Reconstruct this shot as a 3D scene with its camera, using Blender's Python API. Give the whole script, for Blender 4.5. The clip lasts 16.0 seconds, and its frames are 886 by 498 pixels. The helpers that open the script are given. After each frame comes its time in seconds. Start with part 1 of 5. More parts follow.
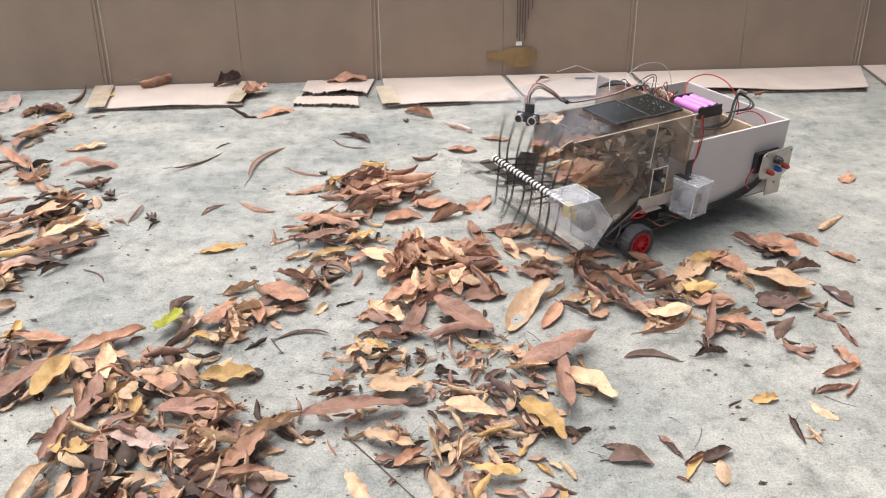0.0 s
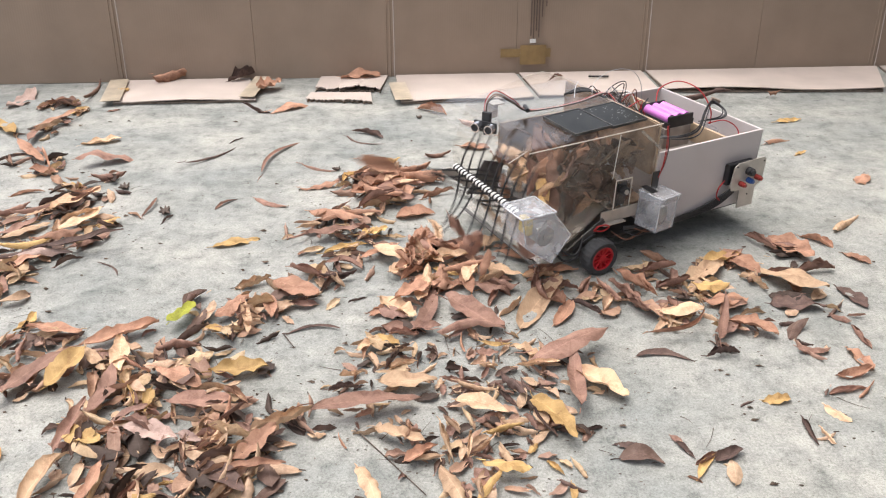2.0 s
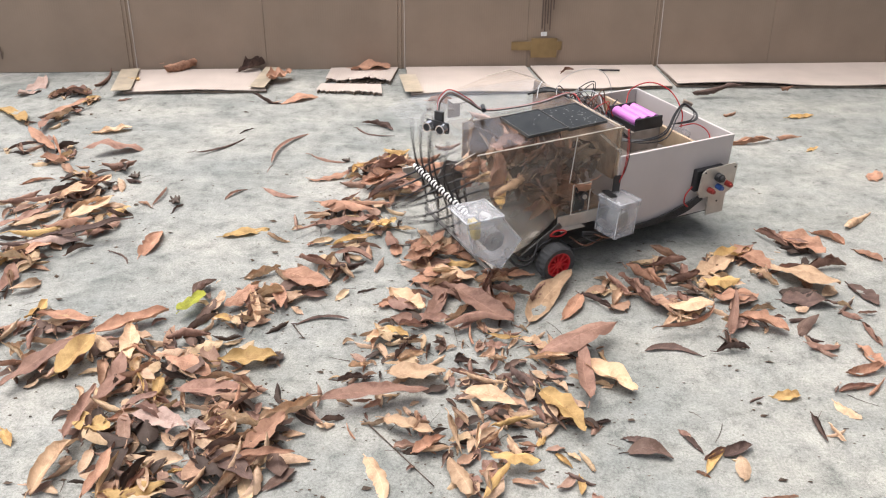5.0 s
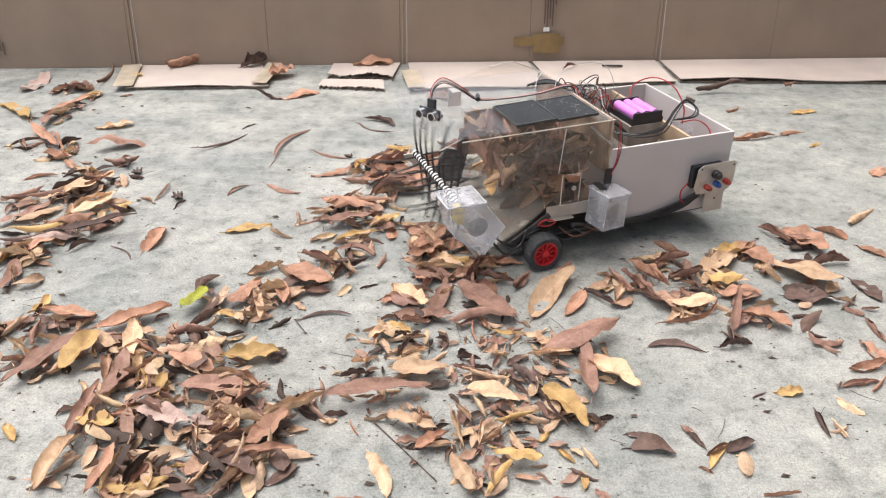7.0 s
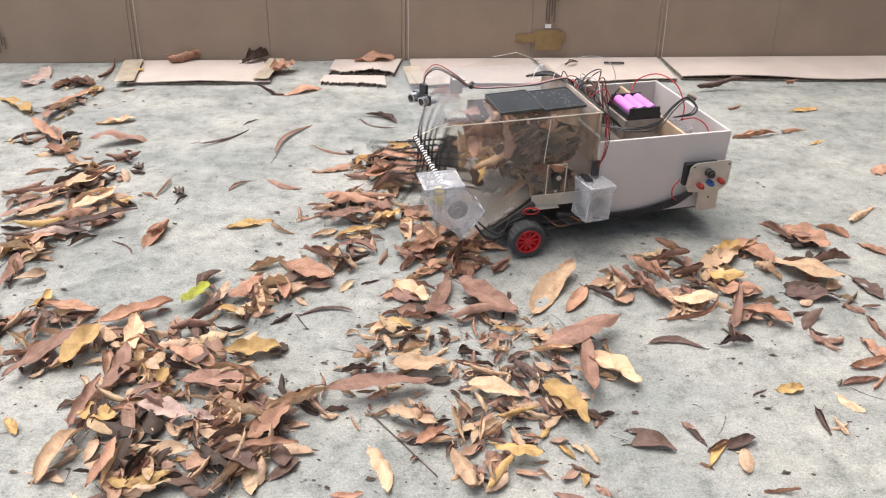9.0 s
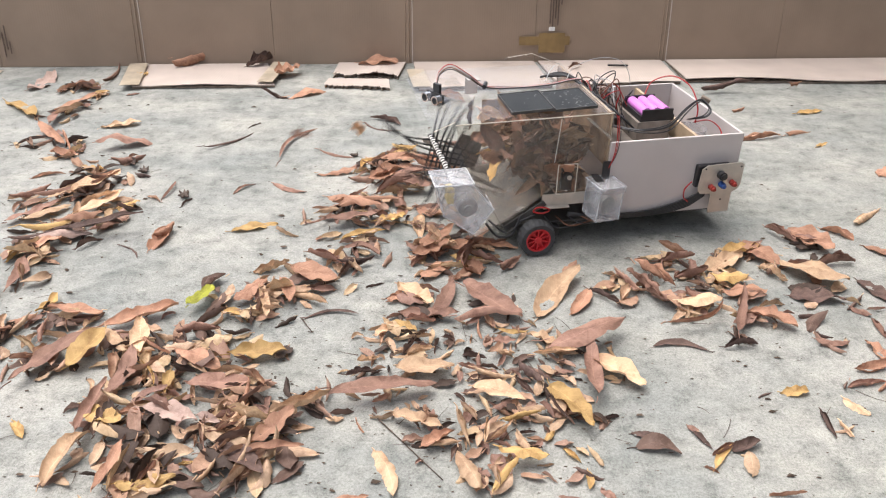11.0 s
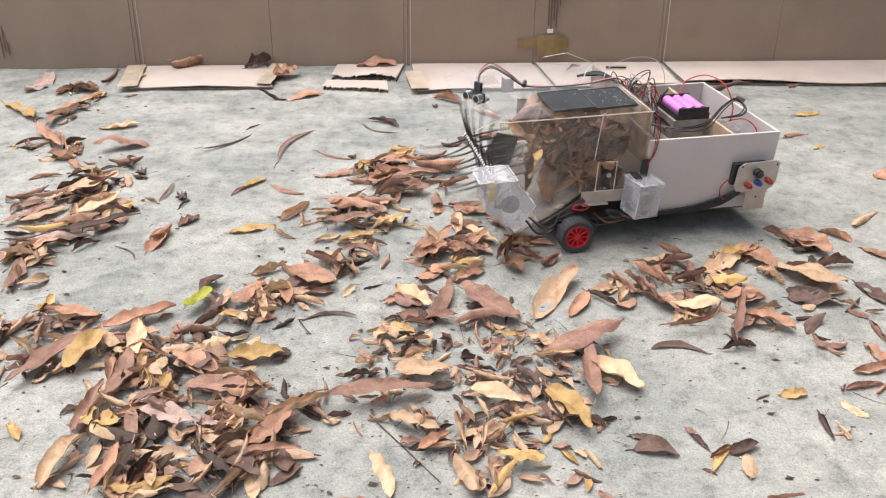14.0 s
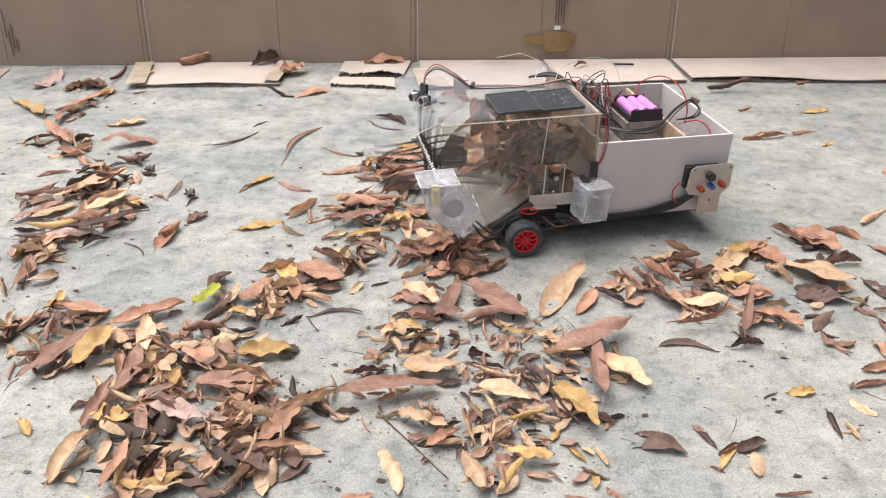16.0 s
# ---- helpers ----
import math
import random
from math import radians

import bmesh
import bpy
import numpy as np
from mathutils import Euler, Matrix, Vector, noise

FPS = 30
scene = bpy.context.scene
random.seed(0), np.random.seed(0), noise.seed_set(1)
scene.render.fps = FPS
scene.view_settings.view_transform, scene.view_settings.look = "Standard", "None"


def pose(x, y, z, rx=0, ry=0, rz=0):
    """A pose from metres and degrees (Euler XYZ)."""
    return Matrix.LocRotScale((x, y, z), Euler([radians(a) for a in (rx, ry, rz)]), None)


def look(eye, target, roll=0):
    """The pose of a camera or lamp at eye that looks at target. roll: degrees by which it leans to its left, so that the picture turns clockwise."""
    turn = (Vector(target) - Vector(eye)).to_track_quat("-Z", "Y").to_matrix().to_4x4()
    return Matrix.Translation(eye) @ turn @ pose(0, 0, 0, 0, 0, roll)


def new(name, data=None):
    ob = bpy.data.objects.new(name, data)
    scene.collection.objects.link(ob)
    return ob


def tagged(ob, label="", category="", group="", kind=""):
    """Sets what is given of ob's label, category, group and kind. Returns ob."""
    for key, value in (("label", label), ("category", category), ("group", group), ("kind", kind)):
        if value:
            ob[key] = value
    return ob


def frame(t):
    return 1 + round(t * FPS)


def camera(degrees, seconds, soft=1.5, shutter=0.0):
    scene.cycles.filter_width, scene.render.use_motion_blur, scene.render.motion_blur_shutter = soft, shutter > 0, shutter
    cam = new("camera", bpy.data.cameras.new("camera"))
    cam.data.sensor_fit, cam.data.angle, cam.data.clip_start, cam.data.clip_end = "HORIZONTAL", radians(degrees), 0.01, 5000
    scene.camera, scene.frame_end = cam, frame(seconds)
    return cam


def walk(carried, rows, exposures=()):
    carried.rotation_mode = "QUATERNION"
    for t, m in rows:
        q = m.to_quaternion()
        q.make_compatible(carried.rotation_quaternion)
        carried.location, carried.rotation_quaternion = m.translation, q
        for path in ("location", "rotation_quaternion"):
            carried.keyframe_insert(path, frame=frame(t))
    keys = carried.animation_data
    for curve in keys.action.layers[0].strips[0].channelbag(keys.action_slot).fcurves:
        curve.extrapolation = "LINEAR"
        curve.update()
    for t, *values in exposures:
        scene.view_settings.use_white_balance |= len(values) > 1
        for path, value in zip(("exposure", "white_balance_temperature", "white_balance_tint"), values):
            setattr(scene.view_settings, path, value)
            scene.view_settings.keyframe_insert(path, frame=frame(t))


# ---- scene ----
cam = camera(60, 16.0, soft=1.15, shutter=0.5)
PATH = [
    (0, 0.011, 0.002, 0.715, 60.23, -0.33, -1.43),
    (0.5, 0.011, 0.002, 0.714, 60.27, -0.22, -1.10),
    (1, 0.009, 0.003, 0.714, 60.18, -0.26, -0.94),
    (1.5, 0.010, 0.002, 0.714, 60.15, -0.30, -0.77),
    (2, 0.008, 0.001, 0.714, 60.03, -0.50, -0.44),
    (2.5, 0.006, 0.001, 0.712, 59.89, -0.72, -0.09),
    (3, 0.005, 0.001, 0.712, 59.81, -0.76, 0.05),
    (3.5, 0.004, 0.001, 0.712, 59.72, -0.78, 0.19),
    (4, 0.004, 0.001, 0.712, 59.67, -0.78, 0.24),
    (6.5, 0.002, 0.001, 0.711, 59.29, -0.81, 0.45),
    (7, 0.002, 0.001, 0.711, 59.23, -0.76, 0.45),
    (7.5, 0.002, 0.002, 0.711, 59.15, -0.79, 0.41),
    (8, 0.001, 0.002, 0.710, 59.09, -0.87, 0.38),
    (8.5, 0.001, 0.002, 0.710, 58.99, -0.93, 0.46),
    (9, 0.000, 0.000, 0.710, 59.00, -0.94, 0.57),
    (11.5, -0.001, -0.001, 0.712, 59.21, -0.69, 0.80),
    (12, -0.001, -0.001, 0.712, 59.25, -0.67, 0.81),
    (12.5, -0.001, -0.000, 0.712, 59.37, -0.65, 0.74),
    (13, -0.000, -0.001, 0.712, 59.45, -0.70, 0.67),
    (13.5, -0.000, -0.001, 0.712, 59.42, -0.78, 0.65),
    (14, -0.000, 0.000, 0.711, 59.32, -0.82, 0.70),
    (14.5, -0.000, -0.001, 0.712, 59.28, -0.77, 0.73),
    (15, -0.002, -0.001, 0.712, 59.28, -0.74, 0.81),
    (15.5, -0.002, -0.000, 0.711, 59.24, -0.67, 0.96),
    (16, -0.003, -0.001, 0.713, 59.05, -0.68, 1.12),
]
walk(cam, [(t, pose(x, y, z, rx, ry, rz)) for t, x, y, z, rx, ry, rz in PATH],
     exposures=[(0, 1.13, 6500, 13), (16.0, 1.13, 6500, 13)])

# ---- daylight: bright overcast, strongest from above, behind and the left ----
world = bpy.data.worlds.new("sky")
scene.world = world
world.use_nodes = True
wn = world.node_tree.nodes
sky = wn.new("ShaderNodeTexSky")
sky.sky_type, sky.sun_disc, sky.sun_elevation, sky.sun_rotation = "NISHITA", False, radians(71), radians(-56)
sky.dust_density, sky.air_density = 4.0, 1.0
wn["Background"].inputs["Strength"].default_value = 0.122
pale = wn.new("ShaderNodeHueSaturation")      # thin cloud takes most of the blue away
pale.inputs["Saturation"].default_value = 0.4
world.node_tree.links.new(sky.outputs[0], pale.inputs["Color"])
world.node_tree.links.new(pale.outputs[0], wn["Background"].inputs["Color"])
sun = new("sun", bpy.data.lights.new("sun", "SUN"))
sun.data.energy, sun.data.angle, sun.data.color = 1.35, radians(55), (1.0, 0.96, 0.90)
sun.matrix_world = look((-1.25, 0.85, 4.4), (0, 0, 0))


# ---- materials ----
def mat(name, colour, rough=0.6, metal=0.0, vary=0.15, scale=40.0, bump=0.1, bump_scale=200.0, second=None, spec=0.5):
    """A worn surface: base colour broken up at two scales, fine relief."""
    m = bpy.data.materials.new(name)
    m.use_nodes = True
    n, l = m.node_tree.nodes, m.node_tree.links
    p = n["Principled BSDF"]
    p.inputs["Roughness"].default_value, p.inputs["Metallic"].default_value = rough, metal
    p.inputs["Specular IOR Level"].default_value = spec
    co = n.new("ShaderNodeTexCoord")
    a, b = n.new("ShaderNodeTexNoise"), n.new("ShaderNodeTexNoise")
    a.inputs["Scale"].default_value, a.inputs["Detail"].default_value = scale, 5
    b.inputs["Scale"].default_value, b.inputs["Detail"].default_value = bump_scale, 3
    l.new(co.outputs["Object"], a.inputs["Vector"])
    l.new(co.outputs["Object"], b.inputs["Vector"])
    ramp = n.new("ShaderNodeValToRGB")
    dark = [c * (1 - vary) for c in colour]
    light = [min(1, c * (1 + vary)) for c in (second or colour)]
    ramp.color_ramp.elements[0].color, ramp.color_ramp.elements[1].color = (*dark, 1), (*light, 1)
    ramp.color_ramp.elements[0].position, ramp.color_ramp.elements[1].position = 0.3, 0.7
    l.new(a.outputs["Fac"], ramp.inputs["Fac"])
    l.new(ramp.outputs["Color"], p.inputs["Base Color"])
    if bump:
        bu = n.new("ShaderNodeBump")
        bu.inputs["Strength"].default_value, bu.inputs["Distance"].default_value = bump, 0.002
        l.new(b.outputs["Fac"], bu.inputs["Height"])
        l.new(bu.outputs["Normal"], p.inputs["Normal"])
    return m


def concrete():
    """Weathered concrete: cloudy patches, warm and cool, fine pits and dark specks."""
    m = bpy.data.materials.new("concrete")
    m.use_nodes = True
    n, l = m.node_tree.nodes, m.node_tree.links
    p = n["Principled BSDF"]
    p.inputs["Roughness"].default_value = 0.85
    p.inputs["Specular IOR Level"].default_value = 0.3
    co = n.new("ShaderNodeTexCoord")

    def noise_at(scale, detail, rough=0.6, stretch=None):
        t = n.new("ShaderNodeTexNoise")
        t.inputs["Scale"].default_value, t.inputs["Detail"].default_value, t.inputs["Roughness"].default_value = scale, detail, rough
        if stretch:
            mp = n.new("ShaderNodeMapping")
            mp.inputs["Scale"].default_value = stretch
            l.new(co.outputs["Object"], mp.inputs["Vector"])
            l.new(mp.outputs[0], t.inputs["Vector"])
        else:
            l.new(co.outputs["Object"], t.inputs["Vector"])
        return t.outputs["Fac"]

    def ramp(fac, stops):
        r = n.new("ShaderNodeValToRGB")
        e = r.color_ramp.elements
        for i, (pos, col) in enumerate(stops):
            s = e[i] if i < 2 else e.new(pos)
            s.position, s.color = pos, (*col, 1)
        l.new(fac, r.inputs["Fac"])
        return r.outputs["Color"]

    def mix(kind, fac, a, b):
        x = n.new("ShaderNodeMix")
        x.data_type, x.blend_type = "RGBA", kind
        x.inputs["Factor"].default_value = fac
        l.new(a, x.inputs["A"])
        l.new(b, x.inputs["B"])
        return x.outputs["Result"]
    big = ramp(noise_at(2.9, 7, 0.68, (1, 1.6, 1)), [(0.34, (0.295, 0.31, 0.295)), (0.64, (0.47, 0.462, 0.42)), (0.48, (0.38, 0.385, 0.358))])
    mid = ramp(noise_at(26, 12, 0.85), [(0.37, (0.42, 0.44, 0.435)), (0.57, (1.03, 1.03, 1.02)), (0.47, (0.82, 0.825, 0.82))])
    grain = ramp(noise_at(300, 6, 0.85), [(0.34, (0.40, 0.40, 0.39)), (0.56, (1, 1, 1))])
    speck = ramp(noise_at(120, 3, 0.6), [(0.27, (0.3, 0.28, 0.26)), (0.33, (1, 1, 1))])
    c = mix("MULTIPLY", 0.9, big, mid)
    stain = ramp(noise_at(6.5, 10, 0.76, (1, 1.3, 1)), [(0.40, (0.70, 0.72, 0.72)), (0.56, (1, 1, 1)), (0.46, (0.86, 0.87, 0.865))])
    c = mix("MULTIPLY", 0.85, c, stain)
    c = mix("MULTIPLY", 0.8, c, grain)
    c = mix("MULTIPLY", 0.8, c, speck)
    l.new(c, p.inputs["Base Color"])
    bu = n.new("ShaderNodeBump")
    bu.inputs["Strength"].default_value, bu.inputs["Distance"].default_value = 0.35, 0.002
    l.new(noise_at(140, 6, 0.7), bu.inputs["Height"])
    l.new(bu.outputs["Normal"], p.inputs["Normal"])
    return m


def cardboard(name, colour, vary):
    """Corrugated kraft board: faint upright flutes, scuffs."""
    m = mat(name, colour, 0.75, 0, vary, 9, 0, 100, spec=0.25)
    n, l = m.node_tree.nodes, m.node_tree.links
    co = n.new("ShaderNodeTexCoord")
    w = n.new("ShaderNodeTexWave")
    w.inputs["Scale"].default_value, w.inputs["Distortion"].default_value = 45, 0.6
    l.new(co.outputs["Object"], w.inputs["Vector"])
    bu = n.new("ShaderNodeBump")
    bu.inputs["Strength"].default_value, bu.inputs["Distance"].default_value = 0.12, 0.001
    l.new(w.outputs["Fac"], bu.inputs["Height"])
    l.new(bu.outputs["Normal"], n["Principled BSDF"].inputs["Normal"])
    return m


def clear_sheet(name, tint, haze, rough=0.08, scale=14.0, film=(0.75, 0.76, 0.78)):
    """Thin clear plastic: see-through, gloss by angle; faint haze for dust, scuffs and glare."""
    m = bpy.data.materials.new(name)
    m.use_nodes = True
    n, l = m.node_tree.nodes, m.node_tree.links
    n.remove(n["Principled BSDF"])
    tr, gl, df = n.new("ShaderNodeBsdfTransparent"), n.new("ShaderNodeBsdfGlossy"), n.new("ShaderNodeBsdfDiffuse")
    tr.inputs["Color"].default_value = (*tint, 1)
    gl.inputs["Roughness"].default_value = rough
    df.inputs["Color"].default_value = (*film, 1)
    lw, pw, fr = n.new("ShaderNodeLayerWeight"), n.new("ShaderNodeMath"), n.new("ShaderNodeMath")
    lw.inputs["Blend"].default_value = 0.5
    pw.operation, fr.operation = "POWER", "MULTIPLY_ADD"
    pw.inputs[1].default_value, fr.inputs[1].default_value, fr.inputs[2].default_value = 5.0, 0.6, 0.03
    l.new(lw.outputs["Facing"], pw.inputs[0])
    l.new(pw.outputs[0], fr.inputs[0])
    co, no = n.new("ShaderNodeTexCoord"), n.new("ShaderNodeTexNoise")
    no.inputs["Scale"].default_value, no.inputs["Detail"].default_value = scale, 6
    l.new(co.outputs["Object"], no.inputs["Vector"])
    mr = n.new("ShaderNodeMapRange")
    mr.inputs["From Min"].default_value, mr.inputs["From Max"].default_value = 0.35, 0.75
    mr.inputs["To Min"].default_value, mr.inputs["To Max"].default_value = haze * 0.4, haze * 1.8
    l.new(no.outputs["Fac"], mr.inputs["Value"])
    m1, m2 = n.new("ShaderNodeMixShader"), n.new("ShaderNodeMixShader")
    l.new(mr.outputs[0], m1.inputs[0])
    l.new(tr.outputs[0], m1.inputs[1])
    l.new(df.outputs[0], m1.inputs[2])
    l.new(fr.outputs[0], m2.inputs[0])
    l.new(m1.outputs[0], m2.inputs[1])
    l.new(gl.outputs[0], m2.inputs[2])
    l.new(m2.outputs[0], n["Material Output"].inputs["Surface"])
    return m


def leaf_mat(name, light, dark, per_island=None):
    """Dry leaf: midrib and side veins along the blade, blotches, curled brown margins; a little light passes through."""
    m = bpy.data.materials.new(name)
    m.use_nodes = True
    n, l = m.node_tree.nodes, m.node_tree.links
    p = n["Principled BSDF"]
    p.inputs["Roughness"].default_value = 0.68
    p.inputs["Specular IOR Level"].default_value = 0.25
    co, uv = n.new("ShaderNodeTexCoord"), n.new("ShaderNodeUVMap")
    no = n.new("ShaderNodeTexNoise")
    no.inputs["Scale"].default_value, no.inputs["Detail"].default_value = 55, 8
    no.inputs["Roughness"].default_value = 0.7
    l.new(co.outputs["Object"], no.inputs["Vector"])
    r = n.new("ShaderNodeValToRGB")
    r.color_ramp.elements[0].position, r.color_ramp.elements[1].position = 0.3, 0.66
    r.color_ramp.elements[0].color, r.color_ramp.elements[1].color = (*dark, 1), (*light, 1)
    l.new(no.outputs["Fac"], r.inputs["Fac"])
    colour = r.outputs["Color"]
    if per_island:
        geo, pal = n.new("ShaderNodeNewGeometry"), n.new("ShaderNodeValToRGB")
        pal.color_ramp.interpolation = "CONSTANT"
        for i, c in enumerate(per_island):
            e = pal.color_ramp.elements[i] if i < 2 else pal.color_ramp.elements.new(i / len(per_island))
            e.position, e.color = i / len(per_island), (*c, 1)
        l.new(geo.outputs["Random Per Island"], pal.inputs["Fac"])
        x = n.new("ShaderNodeMix")
        x.data_type, x.blend_type = "RGBA", "MULTIPLY"
        x.inputs["Factor"].default_value = 1
        l.new(colour, x.inputs["A"])
        l.new(pal.outputs["Color"], x.inputs["B"])
        colour = x.outputs["Result"]
    else:
        ob, hs = n.new("ShaderNodeObjectInfo"), n.new("ShaderNodeHueSaturation")
        mr = n.new("ShaderNodeMapRange")
        mr.inputs["To Min"].default_value, mr.inputs["To Max"].default_value = 0.68, 1.1
        l.new(ob.outputs["Random"], mr.inputs["Value"])
        l.new(mr.outputs[0], hs.inputs["Value"])
        l.new(colour, hs.inputs["Color"])
        colour = hs.outputs["Color"]
    # blotches of decay, larger than the grain
    bl, br, bx = n.new("ShaderNodeTexNoise"), n.new("ShaderNodeValToRGB"), n.new("ShaderNodeMix")
    bl.inputs["Scale"].default_value, bl.inputs["Detail"].default_value, bl.inputs["Roughness"].default_value = 38, 7, 0.75
    l.new(co.outputs["Object"], bl.inputs["Vector"])
    br.color_ramp.elements[0].position, br.color_ramp.elements[1].position = 0.36, 0.5
    br.color_ramp.elements[0].color, br.color_ramp.elements[1].color = (0.50, 0.42, 0.40, 1), (1, 1, 1, 1)
    l.new(bl.outputs["Fac"], br.inputs["Fac"])
    bx.data_type, bx.blend_type = "RGBA", "MULTIPLY"
    bx.inputs["Factor"].default_value = 0.6
    l.new(colour, bx.inputs["A"])
    l.new(br.outputs["Color"], bx.inputs["B"])
    colour = bx.outputs["Result"]
    # veins: a chevron pattern in the blade's own coordinates
    sep = n.new("ShaderNodeSeparateXYZ")
    l.new(uv.outputs["UV"], sep.inputs[0])

    def math(op, a, b=None):
        q = n.new("ShaderNodeMath")
        q.operation = op
        for i, v in enumerate((a, b)):
            if isinstance(v, (int, float)):
                q.inputs[i].default_value = v
            elif v is not None:
                l.new(v, q.inputs[i])
        return q.outputs[0]
    across = math("ABSOLUTE", math("SUBTRACT", sep.outputs["Y"], 0.5))
    chev = math("FRACT", math("MULTIPLY", math("SUBTRACT", sep.outputs["X"], math("MULTIPLY", across, 0.35)), 11.0))
    side = math("LESS_THAN", math("ABSOLUTE", math("SUBTRACT", chev, 0.5)), 0.07)
    mid = math("LESS_THAN", across, 0.022)
    vein = math("MAXIMUM", mid, math("MULTIPLY", side, 0.35))
    vm = n.new("ShaderNodeMix")
    vm.data_type = "RGBA"
    l.new(math("MULTIPLY", vein, 0.4), vm.inputs["Factor"])
    l.new(colour, vm.inputs["A"])
    pv = n.new("ShaderNodeHueSaturation")
    pv.inputs["Value"].default_value = 1.5
    l.new(colour, pv.inputs["Color"])
    l.new(pv.outputs["Color"], vm.inputs["B"])
    l.new(vm.outputs["Result"], p.inputs["Base Color"])
    bu = n.new("ShaderNodeBump")
    bu.inputs["Strength"].default_value, bu.inputs["Distance"].default_value = 0.5, 0.0015
    l.new(math("ADD", math("MULTIPLY", no.outputs["Fac"], 1.2), vein), bu.inputs["Height"])
    l.new(bu.outputs["Normal"], p.inputs["Normal"])
    tl, ms = n.new("ShaderNodeBsdfTranslucent"), n.new("ShaderNodeMixShader")
    l.new(vm.outputs["Result"], tl.inputs["Color"])
    ms.inputs[0].default_value = 0.14
    l.new(p.outputs[0], ms.inputs[1])
    l.new(tl.outputs[0], ms.inputs[2])
    l.new(ms.outputs[0], n["Material Output"].inputs["Surface"])
    return m


CONCRETE = concrete()
BOARD = cardboard("kraft_board", (0.30, 0.225, 0.168), 0.08)
# inner liner, its colour raised for the sky light on lying flaps
SKYLIT_LINER = cardboard("kraft_inner_skylit", (0.49, 0.42, 0.37), 0.08)
TORN = mat("torn_board", (0.24, 0.19, 0.15), 0.9, 0, 0.4, 60, 0.5, 150)
TAPE = mat("packing_tape", (0.43, 0.365, 0.275), 0.3, 0, 0.2, 30, 0.1, 60)
BROWN_TAPE = mat("brown_tape", (0.26, 0.17, 0.07), 0.3, 0, 0.25, 25, 0.1, 60)
INK = mat("printed_ink", (0.13, 0.09, 0.07), 0.8, 0, 0.2, 80, 0)
PAPER = mat("torn_paper", (0.75, 0.74, 0.7), 0.8, 0, 0.1, 60, 0.2)
WHITE = mat("white_foam_board", (0.55, 0.505, 0.49), 0.5, 0, 0.05, 12, 0.05, 90)
DUSTY = mat("dusty_board", (0.17, 0.145, 0.125), 0.85, 0, 0.45, 22, 0.4, 120, (0.25, 0.215, 0.185))
WOOD = mat("raw_plywood", (0.44, 0.33, 0.22), 0.7, 0, 0.2, 30, 0.2, 120)
ACRYLIC = clear_sheet("clear_acrylic", (0.985, 0.98, 0.97), 0.012, 0.04)
ACRYLIC_EDGE = mat("acrylic_cut_edge", (0.62, 0.56, 0.48), 0.35, 0, 0.2, 60, 0)
# haze and film hold scuffs, dust and the side panel's glare
SCUFF_GLARE = clear_sheet("scuffed_glare_acrylic", (0.95, 0.935, 0.91), 0.06, 0.08, 16, (0.52, 0.48, 0.44))
DUSTY_CLEAR = clear_sheet("dusty_clear_acrylic", (0.95, 0.94, 0.92), 0.28, 0.2, 26, (0.60, 0.57, 0.53))
FROSTED = clear_sheet("frosted_plastic", (0.96, 0.965, 0.975), 0.22, 0.15, 30)
EDGE = clear_sheet("moulded_clear_edge", (0.95, 0.96, 0.98), 0.45, 0.15, 60)
BLACK = mat("black_plastic", (0.022, 0.022, 0.024), 0.45, 0, 0.3, 60, 0.05)
RUBBER = mat("tyre_rubber", (0.045, 0.047, 0.05), 0.85, 0, 0.3, 80, 0.3, 300)
RED = mat("red_rim_plastic", (0.50, 0.018, 0.025), 0.4, 0, 0.15, 40, 0.05)
RED_BUTTON = mat("red_button_plastic", (0.27, 0.03, 0.022), 0.45, 0, 0.15, 40, 0.05)
RED_WIRE = mat("red_wire", (0.42, 0.02, 0.02), 0.4, 0, 0.1, 40, 0)
YELLOW_WIRE = mat("yellow_wire", (0.6, 0.36, 0.08), 0.4, 0, 0.1, 40, 0)
BROWN_WIRE = mat("brown_wire", (0.16, 0.07, 0.04), 0.5, 0, 0.1, 40, 0)
GREY_WIRE = mat("grey_wire", (0.5, 0.5, 0.5), 0.4, 0, 0.1, 40, 0)
BLUE = mat("blue_button_plastic", (0.03, 0.09, 0.3), 0.35, 0, 0.1, 40, 0)
STEEL = mat("brushed_aluminium", (0.50, 0.465, 0.42), 0.42, 0.55, 0.12, 50, 0.1, 220)
SILVER = mat("silver_can", (0.72, 0.73, 0.75), 0.25, 0.9, 0.08, 60, 0)
SOLAR = mat("solar_cell", (0.010, 0.011, 0.010), 0.24, 0, 0.5, 70, 0.03, 90, (0.016, 0.017, 0.015), 0.12)
DUST = mat("pale_dust", (0.28, 0.28, 0.265), 0.9, 0, 0.2, 60, 0)
PINK = mat("battery_wrap_pink", (0.66, 0.22, 0.62), 0.3, 0, 0.08, 30, 0)
CIRCUIT = mat("circuit_board", (0.02, 0.06, 0.12), 0.5, 0, 0.3, 90, 0.1)
BRASS = mat("motor_yellow", (0.55, 0.4, 0.05), 0.5, 0, 0.1, 40, 0)
DECK = mat("dark_chassis", (0.05, 0.048, 0.046), 0.6, 0, 0.4, 40, 0.2)
LINING = mat("brown_lining", (0.29, 0.20, 0.135), 0.85, 0, 0.5, 24, 0.3, 120)
GREY_PLATE = mat("grey_plate", (0.13, 0.125, 0.12), 0.5, 0, 0.3, 40, 0.1)
